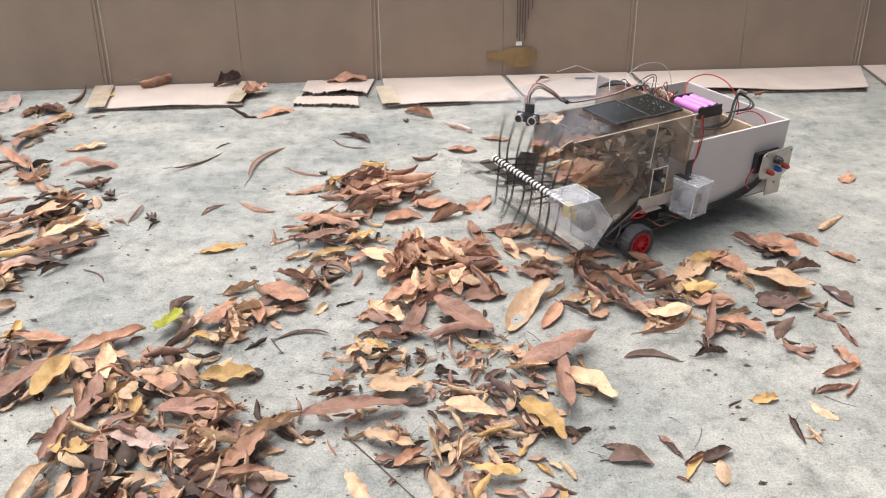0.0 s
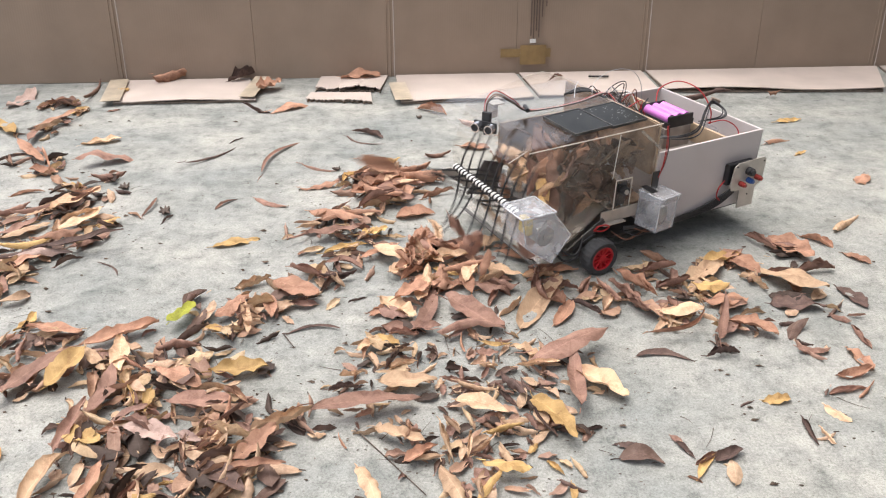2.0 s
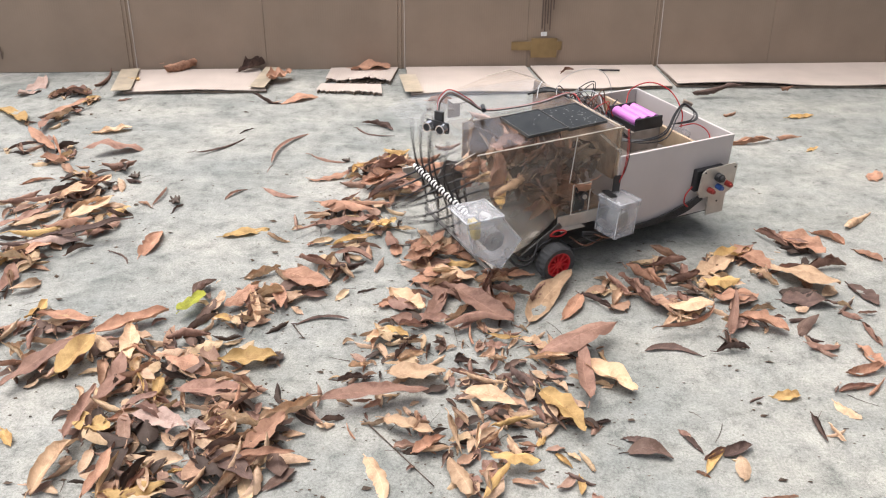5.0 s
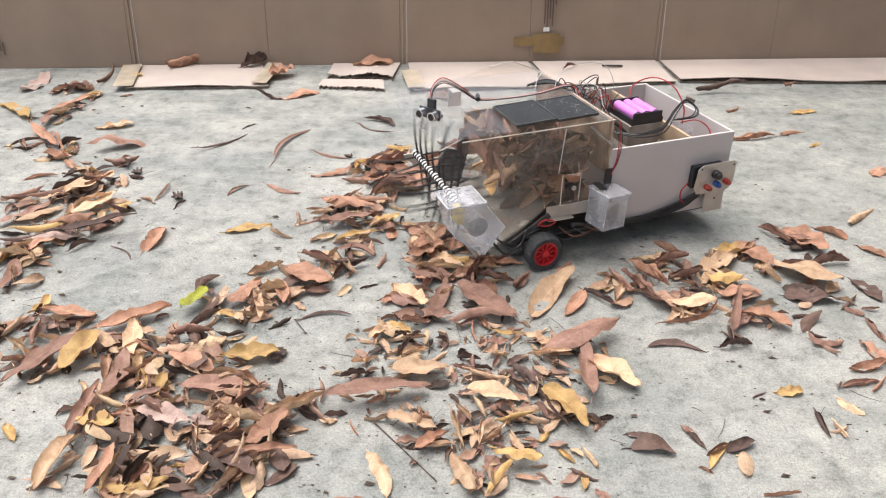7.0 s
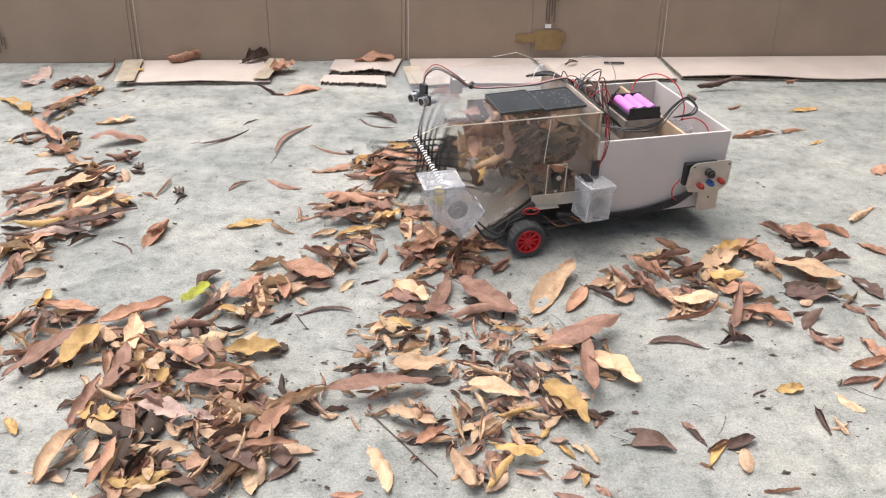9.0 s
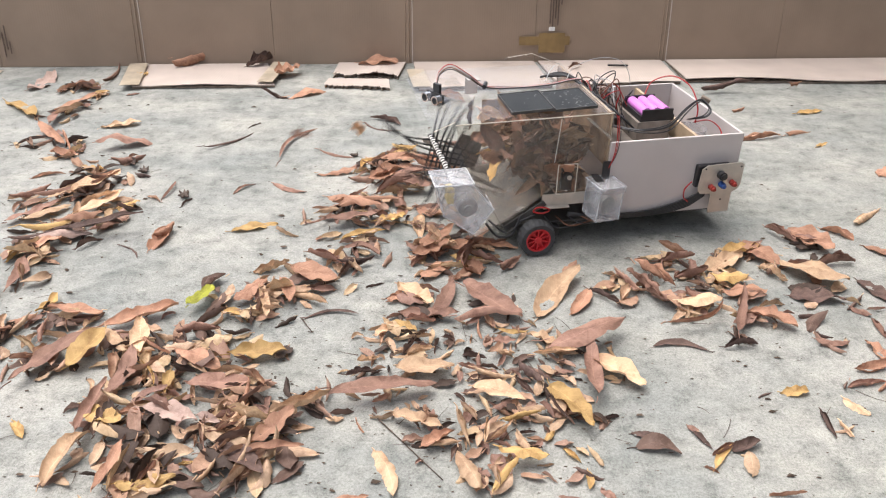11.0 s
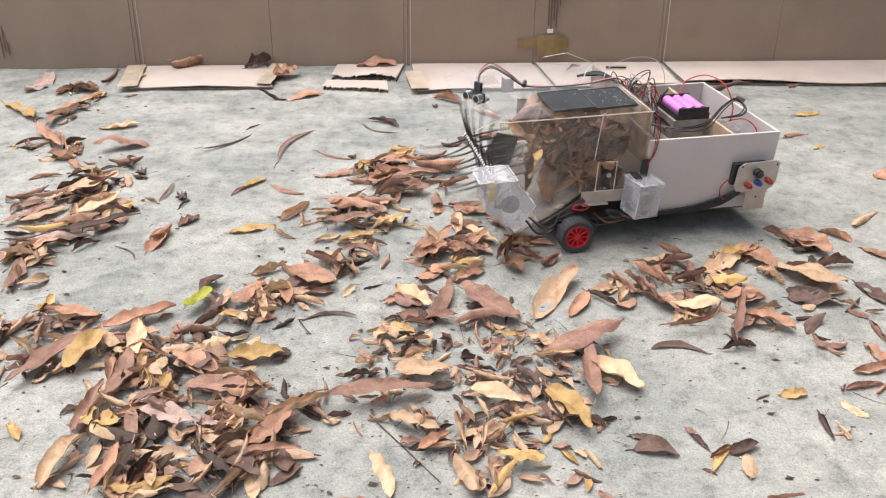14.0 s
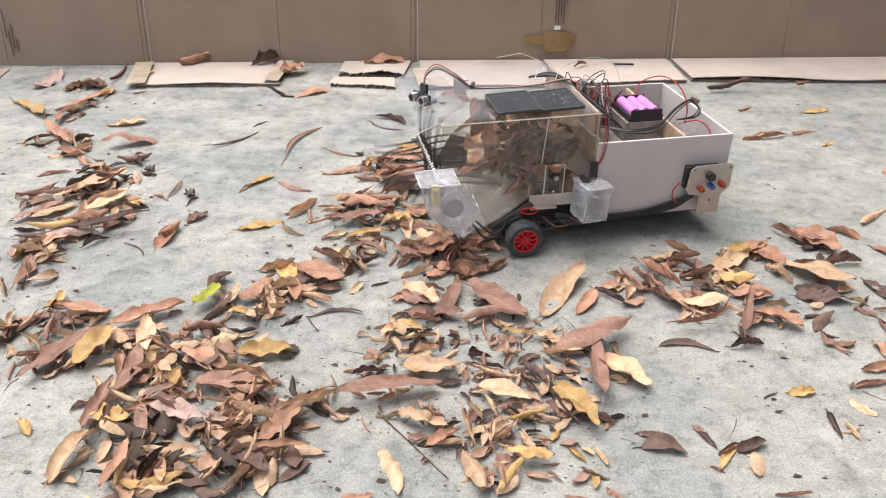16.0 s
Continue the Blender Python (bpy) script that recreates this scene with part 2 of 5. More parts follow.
BLOCKER_DARK = mat("shade_wall_dark", (0.055, 0.052, 0.05), 0.9, 0, 0.3, 6, 0.4, 60)
BARK = mat("dry_twig", (0.09, 0.065, 0.05), 0.8, 0, 0.4, 90, 0.4)
DIRT = mat("leaf_crumbs", (0.10, 0.07, 0.05), 0.9, 0, 0.5, 60, 0.3)
LEAVES = [
    leaf_mat("leaf_tan", (0.78, 0.55, 0.36), (0.56, 0.365, 0.225)),
    leaf_mat("leaf_rust", (0.57, 0.325, 0.215), (0.34, 0.18, 0.118)),
    leaf_mat("leaf_ochre", (0.70, 0.47, 0.20), (0.50, 0.31, 0.125)),
    leaf_mat("leaf_mauve", (0.42, 0.25, 0.185), (0.25, 0.14, 0.106)),
    leaf_mat("leaf_dark", (0.187, 0.121, 0.099), (0.083, 0.057, 0.050)),
    leaf_mat("leaf_pale", (0.660, 0.484, 0.407), (0.440, 0.308, 0.264)),
    leaf_mat("leaf_green", (0.396, 0.396, 0.055), (0.220, 0.242, 0.033)),
]
LITTER = leaf_mat("leaf_litter", (1, 1, 1), (0.660, 0.605, 0.550),
                  [(0.66, 0.47, 0.33), (0.52, 0.335, 0.235), (0.36, 0.225, 0.18), (0.62, 0.45, 0.31), (0.20, 0.135, 0.11), (0.68, 0.51, 0.33), (0.42, 0.275, 0.21), (0.09, 0.066, 0.055)])

# darker litter palette: the shade inside the hood is put into these colours
HOOD_SHADE_LITTER = leaf_mat("hood_shade_leaves", (1, 1, 1), (0.58, 0.52, 0.47),
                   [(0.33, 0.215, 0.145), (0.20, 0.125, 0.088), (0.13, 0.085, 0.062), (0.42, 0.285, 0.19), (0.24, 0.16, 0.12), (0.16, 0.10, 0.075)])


# ---- mesh helpers ----
def part(name, bm, material, parent=None, label=""):
    me = bpy.data.meshes.new(name)
    bm.to_mesh(me)
    bm.free()
    me.materials.append(material)
    ob = new(name, me)
    ob.parent = parent
    return tagged(ob, label)


def smooth(ob):
    for p in ob.data.polygons:
        p.use_smooth = True
    return ob


def block(x0, x1, y0, y1, z0, z1, bevel=0.0, m=None):
    bm = bmesh.new()
    bmesh.ops.create_cube(bm, size=1)
    for v in bm.verts:
        v.co = Vector((x0 + (v.co.x + 0.5) * (x1 - x0), y0 + (v.co.y + 0.5) * (y1 - y0), z0 + (v.co.z + 0.5) * (z1 - z0)))
    if bevel:
        bmesh.ops.bevel(bm, geom=list(bm.edges), offset=bevel, segments=2, affect="EDGES", profile=0.5)
    if m:
        bm.transform(m)
    return bm


def merged(*bms):
    out = bmesh.new()
    for b in bms:
        me = bpy.data.meshes.new("tmp")
        b.to_mesh(me)
        b.free()
        out.from_mesh(me)
        bpy.data.meshes.remove(me)
    return out


def prism(outline, y0, y1):
    """A plate with an outline in x and z, from y0 to y1."""
    bm = bmesh.new()
    a = [bm.verts.new((x, y0, z)) for x, z in outline]
    b = [bm.verts.new((x, y1, z)) for x, z in outline]
    bm.faces.new(a)
    bm.faces.new(b[::-1])
    for i in range(len(a)):
        j = (i + 1) % len(a)
        bm.faces.new((a[j], a[i], b[i], b[j]))
    bmesh.ops.recalc_face_normals(bm, faces=bm.faces)
    return bm


def tube(points, r, sides=8, r_end=None, closed_ends=True):
    """A round tube along points, tapering to r_end."""
    bm = bmesh.new()
    pts = [Vector(p) for p in points]
    rings, up = [], Vector((0.31, 0.17, 0.93))
    for i, p in enumerate(pts):
        d = (pts[min(i + 1, len(pts) - 1)] - pts[max(i - 1, 0)]).normalized()
        s = d.cross(up)
        if s.length < 0.1:
            s = d.cross(Vector((1, 0, 0)))
        s.normalize()
        w = s.cross(d)
        k = r if r_end is None else r + (r_end - r) * i / (len(pts) - 1)
        rings.append([bm.verts.new(p + k * (math.cos(2 * math.pi * j / sides) * s + math.sin(2 * math.pi * j / sides) * w)) for j in range(sides)])
    for a, b in zip(rings, rings[1:]):
        for j in range(sides):
            bm.faces.new((a[j], a[(j + 1) % sides], b[(j + 1) % sides], b[j]))
    if closed_ends:
        bm.faces.new(rings[0])
        bm.faces.new(rings[-1][::-1])
    bmesh.ops.recalc_face_normals(bm, faces=bm.faces)
    return bm


def curve(points, steps=8):
    """A smooth line through points."""
    p = [Vector(q) for q in points]
    p = [2 * p[0] - p[1]] + p + [2 * p[-1] - p[-2]]
    out = []
    for i in range(1, len(p) - 2):
        for k in range(steps):
            t = k / steps
            out.append(0.5 * (2 * p[i] + (p[i + 1] - p[i - 1]) * t + (2 * p[i - 1] - 5 * p[i] + 4 * p[i + 1] - p[i + 2]) * t * t
                              + (3 * p[i] - p[i - 1] - 3 * p[i + 1] + p[i + 2]) * t ** 3))
    return out + [p[-2]]


def disc(r, y0, y1, sides=40, x=0.0, z=0.0, hole=0.0):
    """A disc or ring with its axis along y."""
    bm = bmesh.new()
    ring = lambda q, y: [bm.verts.new((x + q * math.cos(2 * math.pi * i / sides), y, z + q * math.sin(2 * math.pi * i / sides))) for i in range(sides)]
    a, b = ring(r, y0), ring(r, y1)
    for i in range(sides):
        bm.faces.new((a[i], a[(i + 1) % sides], b[(i + 1) % sides], b[i]))
    if hole:
        c, d = ring(hole, y0), ring(hole, y1)
        for i in range(sides):
            j = (i + 1) % sides
            bm.faces.new((a[i], c[i], c[j], a[j]))
            bm.faces.new((b[i], b[j], d[j], d[i]))
            bm.faces.new((c[i], d[i], d[j], c[j]))
    else:
        bm.faces.new(a)
        bm.faces.new(b)
    bmesh.ops.recalc_face_normals(bm, faces=bm.faces)
    return bm


# ---- setting ----
bm = bmesh.new()
bmesh.ops.create_grid(bm, x_segments=2, y_segments=2, size=60)
tagged(part("ground", bm, CONCRETE), "worn pale grey concrete floor with stains", "floor", kind="structure")

# added unseen wall, kept dark, that blocks sky light from the right
tagged(part("unseen_shade_wall", block(1.58, 1.73, -3.0, 3.6, 0.0, 4.6), BLOCKER_DARK), "added dark wall out of view that shades the right", "wall", kind="structure")

# the cardboard screen stands on a line that runs slightly away to the right and leans back
WALL = Matrix.Translation((-0.127, 2.288, 0)) @ pose(0, 0, 0, 0, 0, 4.9)
LEAN = pose(0, 0, 0, -8, 0, 0)
FOLDS = (-2.02, -1.60, -1.19, -0.79, -0.40, 0.0, 0.385, 0.785, 1.15, 1.54, 1.68)
SEAMS = (-0.79, 0.0, 0.785, -1.60, 1.54)
HIGH = 0.36
SHADE_HIGH = 1.20          # added height, out of view, to shade the right-hand floor


def wall_panel(a, b, bow, high):
    """One upright face of a flattened carton, bowed a little."""
    bm = bmesh.new()
    n, grid = 8, []
    for i in range(n + 1):
        s = i / n
        u, off = a + 0.0006 + (b - a - 0.0012) * s, bow * math.sin(math.pi * s)
        grid.append([bm.verts.new((u, off + d, z)) for d, z in ((0, 0.001), (0, high), (0.007, high), (0.007, 0.001))])
    for g, h in zip(grid, grid[1:]):
        for j in range(4):
            bm.faces.new((g[j], g[(j + 1) % 4], h[(j + 1) % 4], h[j]))
    bm.faces.new(grid[0])
    bm.faces.new(grid[-1])
    bmesh.ops.recalc_face_normals(bm, faces=bm.faces)
    bm.transform(WALL @ LEAN)
    return bm


wall = tagged(new("wall_north"), "screen of brown flattened cardboard boxes standing behind the floor", "cardboard wall", kind="structure")
for i, (a, b) in enumerate(zip(FOLDS, FOLDS[1:])):
    part("panel", wall_panel(a, b, 0.004 * math.sin(2.3 * i), SHADE_HIGH if a > 0.7 else HIGH), BOARD, wall)
# added behind the panels to stop daylight showing through the folds
back = block(FOLDS[0], FOLDS[-1], 0.0125, 0.0165, 0.001, HIGH - 0.01)
back.transform(WALL @ LEAN)
part("gap_light_stop", back, BOARD, wall)
for u in FOLDS[1:-1]:
    wide = u in SEAMS
    for k in ((-0.011, 0.0, 0.011) if wide else (0.0,)):
        line = [(u + k + 0.0015 * math.sin(9 * z + 40 * k), -0.0005 if wide else 0.0035, z) for z in [HIGH * j / 10 for j in range(11)]]
        b = tube(line, (0.0030 if k == 0 else 0.0018) if wide else 0.0013, 6)
        b.transform(WALL @ LEAN)
        # one ridge per seam in pale liner, for torn edges and caught light
        part("fold_crease", b, SKYLIT_LINER if wide and k > 0 else BOARD, wall)


def on_wall(u0, u1, z0, z1, lift=0.0):
    b = block(u0, u1, -0.0055 - lift, -0.0045 - lift, z0, z1)
    b.transform(WALL @ LEAN)
    return b


part("tape_strip", on_wall(0.335, 0.49, 0.052, 0.078), BROWN_TAPE, wall, "brown packing tape stuck across a fold")
part("tape_strip", on_wall(0.395, 0.475, 0.030, 0.088, 0.0015), BROWN_TAPE, wall, "brown packing tape stuck over the fold")
part("torn_scrap", on_wall(0.424, 0.442, 0.094, 0.106, 0.002), PAPER, wall, "torn white paper scrap")
for k, (u, a, b) in enumerate(((0.425, 0.115, 0.34), (0.433, 0.10, 0.34), (0.441, 0.13, 0.33), (0.449, 0.11, 0.34), (0.458, 0.17, 0.34), (0.47, 0.20, 0.33))):
    part("printed_bar", on_wall(u, u + 0.0035, a, b), INK, wall)


for u, a, b in ((-1.172, 0.03, 0.10), (-1.163, 0.05, 0.12), (-1.155, 0.04, 0.075), (-1.18, 0.08, 0.16)):
    part("printed_bar", on_wall(u, u + 0.003, a, b), INK, wall)


def slab(corners, z0, z1, jag=0.002, n=16, lift=0.0):
    """A board lying on the floor, its edge along the front a little ragged; corners: back left, back right, front right, front left."""
    bl, br, fr, fl = [Vector((*c, 0)) for c in corners]
    rnd = random.Random(int(1000 * abs(corners[0][0])))
    bm, rows = bmesh.new(), []
    for i in range(n + 1):
        s = i / n
        b, f = bl.lerp(br, s), fl.lerp(fr, s) + Vector((0, rnd.uniform(-jag, jag), 0))
        up = lift * (0.6 + 0.4 * math.sin(7 * s + corners[0][0] * 9))
        rows.append([bm.verts.new(v) for v in ((b.x, b.y, z0), (f.x, f.y, z0 + up), (f.x, f.y, z1 + up), (b.x, b.y, z1))])
    for g, h in zip(rows, rows[1:]):
        for j in range(4):
            bm.faces.new((g[j], g[(j + 1) % 4], h[(j + 1) % 4], h[j]))
    bm.faces.new(rows[0])
    bm.faces.new(rows[-1])
    bmesh.ops.recalc_face_normals(bm, faces=bm.faces)
    return bm


def flap(corners, label, z0=0.001, lift=0.006, jag=0.002):
    """A carton flap folded forward on to the floor: pale liner over a dark corrugated core."""
    bl, br, fr, fl = corners
    thing = tagged(new("cardboard_flap"), label, "cardboard flap", "carton flaps on the floor")
    part("liner", slab(corners, z0 + 0.005, z0 + 0.007, jag, 16 if jag < 0.005 else 40, lift), SKYLIT_LINER, thing)
    inset = (bl, br, (fr[0], fr[1] + 0.004), (fl[0], fl[1] + 0.004))
    part("corrugated_core", slab(inset, z0, z0 + 0.0046, jag * 1.5, 16 if jag < 0.005 else 40, 0.0), TORN, thing, "dark corrugated edge")
    return thing


flap(((-0.915, 2.212), (-0.545, 2.243), (-0.486, 2.045), (-0.869, 2.014)), "pale cardboard flap lying flat on the concrete, taped at both ends")
flap(((-0.335, 2.262), (-0.135, 2.279), (-0.150, 2.135), (-0.335, 2.14)), "torn cardboard flap with a ragged ripped edge", lift=0.014, jag=0.011)
flap(((-0.345, 2.115), (-0.175, 2.118), (-0.165, 2.035), (-0.350, 2.054)), "torn-off strip of pale cardboard on the floor", lift=0.004, jag=0.007)
flap(((-0.112, 2.281), (0.252, 2.311), (0.286, 2.08), (-0.085, 2.032)), "pale cardboard flap lying flat below the screen")
flap(((0.266, 2.313), (0.648, 2.344), (0.659, 2.136), (0.303, 2.091)), "pale cardboard flap with a slanting cut end", lift=0.004)
flap(((0.664, 2.346), (1.42, 2.41), (1.32, 2.165), (0.676, 2.146)), "long pale cardboard flap with a curled dark edge", lift=0.012)
flap(((1.43, 2.411), (1.56, 2.424), (1.56, 2.195), (1.40, 2.18)), "pale cardboard flap lying beside a dark gap", lift=0.006)


def floor_tape(x, y, w, d, rz, z=0.0095):
    b = slab(((-w, d), (w, d), (w, -d), (-w, -d)), 0, 0.0006, 0.001, 8, 0.001)
    b.transform(pose(x, y, z, 0, 0, rz))
    tagged(part("packing_tape", b, TAPE), "yellowed packing tape holding a cardboard flap down", "tape", "tape pieces")


floor_tape(-0.892, 2.10, 0.026, 0.098, 12, 0.0155)
floor_tape(-0.508, 2.14, 0.022, 0.092, -3, 0.0155)
floor_tape(-0.090, 2.105, 0.024, 0.078, 10, 0.0165)
floor_tape(-1.31, 2.06, 0.03, 0.09, 8, 0.002)
bar = block(0.47, 0.53, 2.255, 2.262, 0.0125, 0.0165)
tagged(part("pencil_stub", bar, BLACK), "thin black strip lying on a cardboard flap", "strip")

# ---- the leaf-sweeping robot: x runs from its nose to its tail, y away from the near side, z up; origin under the near wheel ----
robot = tagged(new("leaf_sweeper_robot"), "homemade leaf-sweeping robot car with clear hood and white tail box", "robot")


def white_box():
    t = 0.005
    body = merged(block(0.130, 0.383, 0.035, 0.035 + t, 0.048, 0.195, 0.0008), block(0.130, 0.383, 0.311, 0.316, 0.048, 0.195, 0.0008),
                  block(0.378, 0.383, 0.0402, 0.3108, 0.048, 0.1948, 0.0008), block(0.130, 0.135, 0.0402, 0.3108, 0.048, 0.15, 0.0008),
                  block(0.1352, 0.3778, 0.0402, 0.3108, 0.048, 0.053))
    box = part("tail_box", body, WHITE, robot, "open white foam-board box")
    part("partition", block(0.296, 0.302, 0.0405, 0.3105, 0.0535, 0.190), WOOD, box, "raw wooden partition")
    part("inner_deck", block(0.1355, 0.2955, 0.0405, 0.3105, 0.150, 0.155), DUSTY, box, "dusty grey board")
    part("coiled_strip", disc(0.03, 0.0, 0.018, 40, hole=0.0292), FROSTED, box).matrix_basis = pose(0.338, 0.14, 0.150, 90, 0, 0)
    return box


def hood():
    near = part("near_side_panel", prism([(-0.145, 0.2435), (0.130, 0.247), (0.134, 0.092), (0.060, 0.088), (0.0, 0.072), (-0.055, 0.044), (-0.105, 0.078), (-0.118, 0.135), (-0.136, 0.20)], 0.0375, 0.0405), SCUFF_GLARE, robot, "scuffed clear acrylic side with glare put in as haze")
    part("cut_edge", tube([(-0.145, 0.039, 0.2442), (0.130, 0.039, 0.2476)], 0.0010, 6), ACRYLIC_EDGE, near)
    far = part("far_side_panel", prism([(-0.10, 0.235), (0.02, 0.266), (0.068, 0.272), (0.130, 0.247), (0.134, 0.092), (0.0, 0.072), (-0.085, 0.044), (-0.12, 0.08), (-0.13, 0.15)], 0.3125, 0.3155), ACRYLIC, robot, "clear acrylic side")
    part("cut_edge", tube([(0.02, 0.314, 0.266), (0.068, 0.314, 0.272), (0.130, 0.314, 0.247)], 0.0008, 6), ACRYLIC_EDGE, far)
    roof = part("roof_panel", block(-0.146, 0.128, 0.0415, 0.312, 0.2475, 0.2505), ACRYLIC, robot, "clear acrylic roof")
    part("rear_frame", merged(block(0.124, 0.1295, 0.0475, 0.312, 0.150, 0.2440)), LINING, robot, "dusty brown rear wall")
    part("frame_edge", merged(block(0.1275, 0.1295, 0.0415, 0.0445, 0.095, 0.2470), block(0.1255, 0.1295, 0.0475, 0.312, 0.2443, 0.2470)), WOOD, robot, "pale plywood edging")
    # front visor, sloping down ahead of the roof
    visor = part("front_visor", prism([(-0.147, 0.2478), (-0.147, 0.2502), (-0.182, 0.2362), (-0.182, 0.2338)], 0.0415, 0.312), ACRYLIC, robot, "clear acrylic visor")
    part("cut_edge", tube([(-0.147, 0.041, 0.2485), (-0.182, 0.041, 0.2345)], 0.0007, 6), ACRYLIC_EDGE, visor)
    for y in (0.125, 0.215):
        part("tape_patch", block(-0.020, 0.016, y, y + 0.045, 0.001, 0.0016, m=pose(-0.112, 0, 0.2500, 0, 0, 0)), SCUFF_GLARE, visor, "cloudy strip of clear tape")
    part("seam_edge", tube([(0.036, 0.0368, 0.2445), (0.030, 0.0368, 0.165)], 0.0008, 6), ACRYLIC_EDGE, near)
    # pale slanting strip, set here for the edge of an inner sheet
    part("tape_strip", prism([(0.078, 0.243), (0.086, 0.243), (0.130, 0.206), (0.130, 0.199)], 0.0364, 0.0372), DUSTY_CLEAR, near, "slanting pale strip, edge of another clear sheet")
    ramp = prism([(-0.105, 0.028), (-0.102, 0.026), (-0.03, 0.062), (0.04, 0.115), (0.039, 0.119), (-0.032, 0.066)], 0.046, 0.306)
    part("ramp", ramp, DUSTY_CLEAR, robot, "scratched clear ramp behind the brush")
    part("gusset", prism([(-0.112, 0.06), (-0.075, 0.125), (-0.03, 0.112), (-0.045, 0.05)], 0.285, 0.288), GREY_PLATE, robot, "dark plate inside the hood")
    part("far_lining", block(-0.03, 0.123, 0.306, 0.310, 0.095, 0.185), LINING, robot, "dusty brown lining")
    part("hood_floor", block(0.0395, 0.123, 0.046, 0.305, 0.100, 0.104), LINING, robot)
    part("corner_bracket", merged(block(-0.07, -0.045, 0.292, 0.2945, 0.205, 0.24), block(-0.07, -0.045, 0.27, 0.2918, 0.2375, 0.24)), STEEL, robot, "small aluminium bracket")


def solar_panel(x):
    m = Matrix.Translation((x, 0.0985, 0.2522)) @ pose(0, 0, 0, 0, -2.2, 0)
    p = part("solar_panel", block(-0.036, 0.036, -0.0445, 0.0445, 0, 0.004, 0.0006), SOLAR, robot, "small dusty black solar panel")
    p.matrix_basis = m
    part("rim", merged(block(-0.0375, 0.0375, -0.0463, -0.0447, 0, 0.0046), block(-0.0375, 0.0375, 0.0447, 0.0463, 0, 0.0046),
                       block(-0.0378, -0.0362, -0.0445, 0.0445, 0, 0.0046), block(0.0362, 0.0378, -0.0445, 0.0445, 0, 0.0046)), DECK, p)
    rnd = random.Random(int(1000 * x) + 7)
    flecks = bmesh.new()
    for _ in range(46 if x > 0 else 10):
        u, v, s = rnd.uniform(-0.033, 0.033), rnd.uniform(-0.042, 0.042), rnd.uniform(0.0004, 0.0014)
        a = rnd.uniform(0, 6.3)
        flecks.faces.new([flecks.verts.new((u + s * math.cos(a + 2.1 * k) * 1.4, v + s * math.sin(a + 2.1 * k), 0.00415)) for k in range(3)])
    tagged(part("dust_flecks", flecks, DUST, p), kind="stuff")


def wheel(y):
    """Tyre, red rim with spokes; axis along y, centred on its hub."""
    prof = [(0.0225, 0.001), (0.030, 0.0), (0.0325, 0.003), (0.0335, 0.0085), (0.0335, 0.0185), (0.0325, 0.024), (0.030, 0.027), (0.0225, 0.026)]
    bm, n, rings = bmesh.new(), 48, []
    for i in range(n):
        a = 2 * math.pi * i / n
        k = 1.0 if i % 2 else 0.975
        rings.append([bm.verts.new((r * (k if r > 0.032 else 1) * math.cos(a), w - 0.0135, r * (k if r > 0.032 else 1) * math.sin(a))) for r, w in prof])
    for i in range(n):
        g, h = rings[i], rings[(i + 1) % n]
        for j in range(len(prof)):
            bm.faces.new((g[j], g[(j + 1) % len(prof)], h[(j + 1) % len(prof)], h[j]))
    bmesh.ops.recalc_face_normals(bm, faces=bm.faces)
    w = part("wheel", bm, RUBBER, robot, "small ribbed black tyre")
    rim = part("rim", disc(0.0235, -0.0125, 0.0125, 40, hole=0.0195), RED, w, "red plastic rim")
    part("hub", disc(0.0062, -0.0115, 0.0115, 20), RED, w)
    spokes = [block(0.005, 0.0205, -0.010, -0.006, -0.0016, 0.0016, 0.0005, pose(0, 0, 0, 0, 36 * k, 0)) for k in range(10)]
    for s in spokes:
        part("spoke", s, RED, w)
    part("web", disc(0.0196, -0.004, 0.006, 32), RED, w)
    w.matrix_basis = pose(0, y, 0.0335)
    return w


def wire(name, pts, material, r=0.0011):
    return smooth(part(name, tube(curve(pts), r, 6), material, robot))


def rotor_brush():
    """The sweeping brush: a shaft with a black spiral wrap and rows of long bent tines; axis along y."""
    y0, y1 = 0.055, 0.285
    r = part("rotor", disc(0.0060, y0, y1, 20), PAPER, robot, "white shaft")
    turns, helix = 21, []
    for i in range(turns * 14 + 1):
        a = 2 * math.pi * i / 14
        helix.append((0.0056 * math.cos(a), y0 + 0.002 + (y1 - y0 - 0.004) * i / (turns * 14), 0.0056 * math.sin(a)))
    smooth(part("spiral_wrap", tube(helix, 0.0023, 6), BLACK, r, "black spiral wrap"))
    rnd = random.Random(5)
    shapes = []
    for k in range(4):
        long, bend = 0.088 + 0.006 * k, 0.010 + 0.006 * k
        pts = [(bend * (s / 8) ** 2 * (1.5 if k % 2 else 1), 0.002 * math.sin(s * 0.6 + k), 0.005 + long * s / 8) for s in range(9)]
        bm = tube(pts, 0.0021, 5, 0.0014)
        me = bpy.data.meshes.new("tine")
        bm.to_mesh(me)
        bm.free()
        me.materials.append(BLACK)
        shapes.append(me)
    for i in range(8):
        for row in range(4):
            t = new("tine", shapes[rnd.randrange(4)])
            t.parent = r
            t.matrix_basis = pose(0, y0 + 0.012 + 0.0285 * i, 0, rnd.uniform(-5, 5), 90 * row + rnd.uniform(-5, 5), 0)
    r.matrix_basis = pose(-0.138, 0, 0.125)
    return r


white_box()
hood()
solar_panel(-0.009)
solar_panel(0.067)
near_wheel, far_wheel = wheel(0.0135), wheel(0.338)
rotor = rotor_brush()

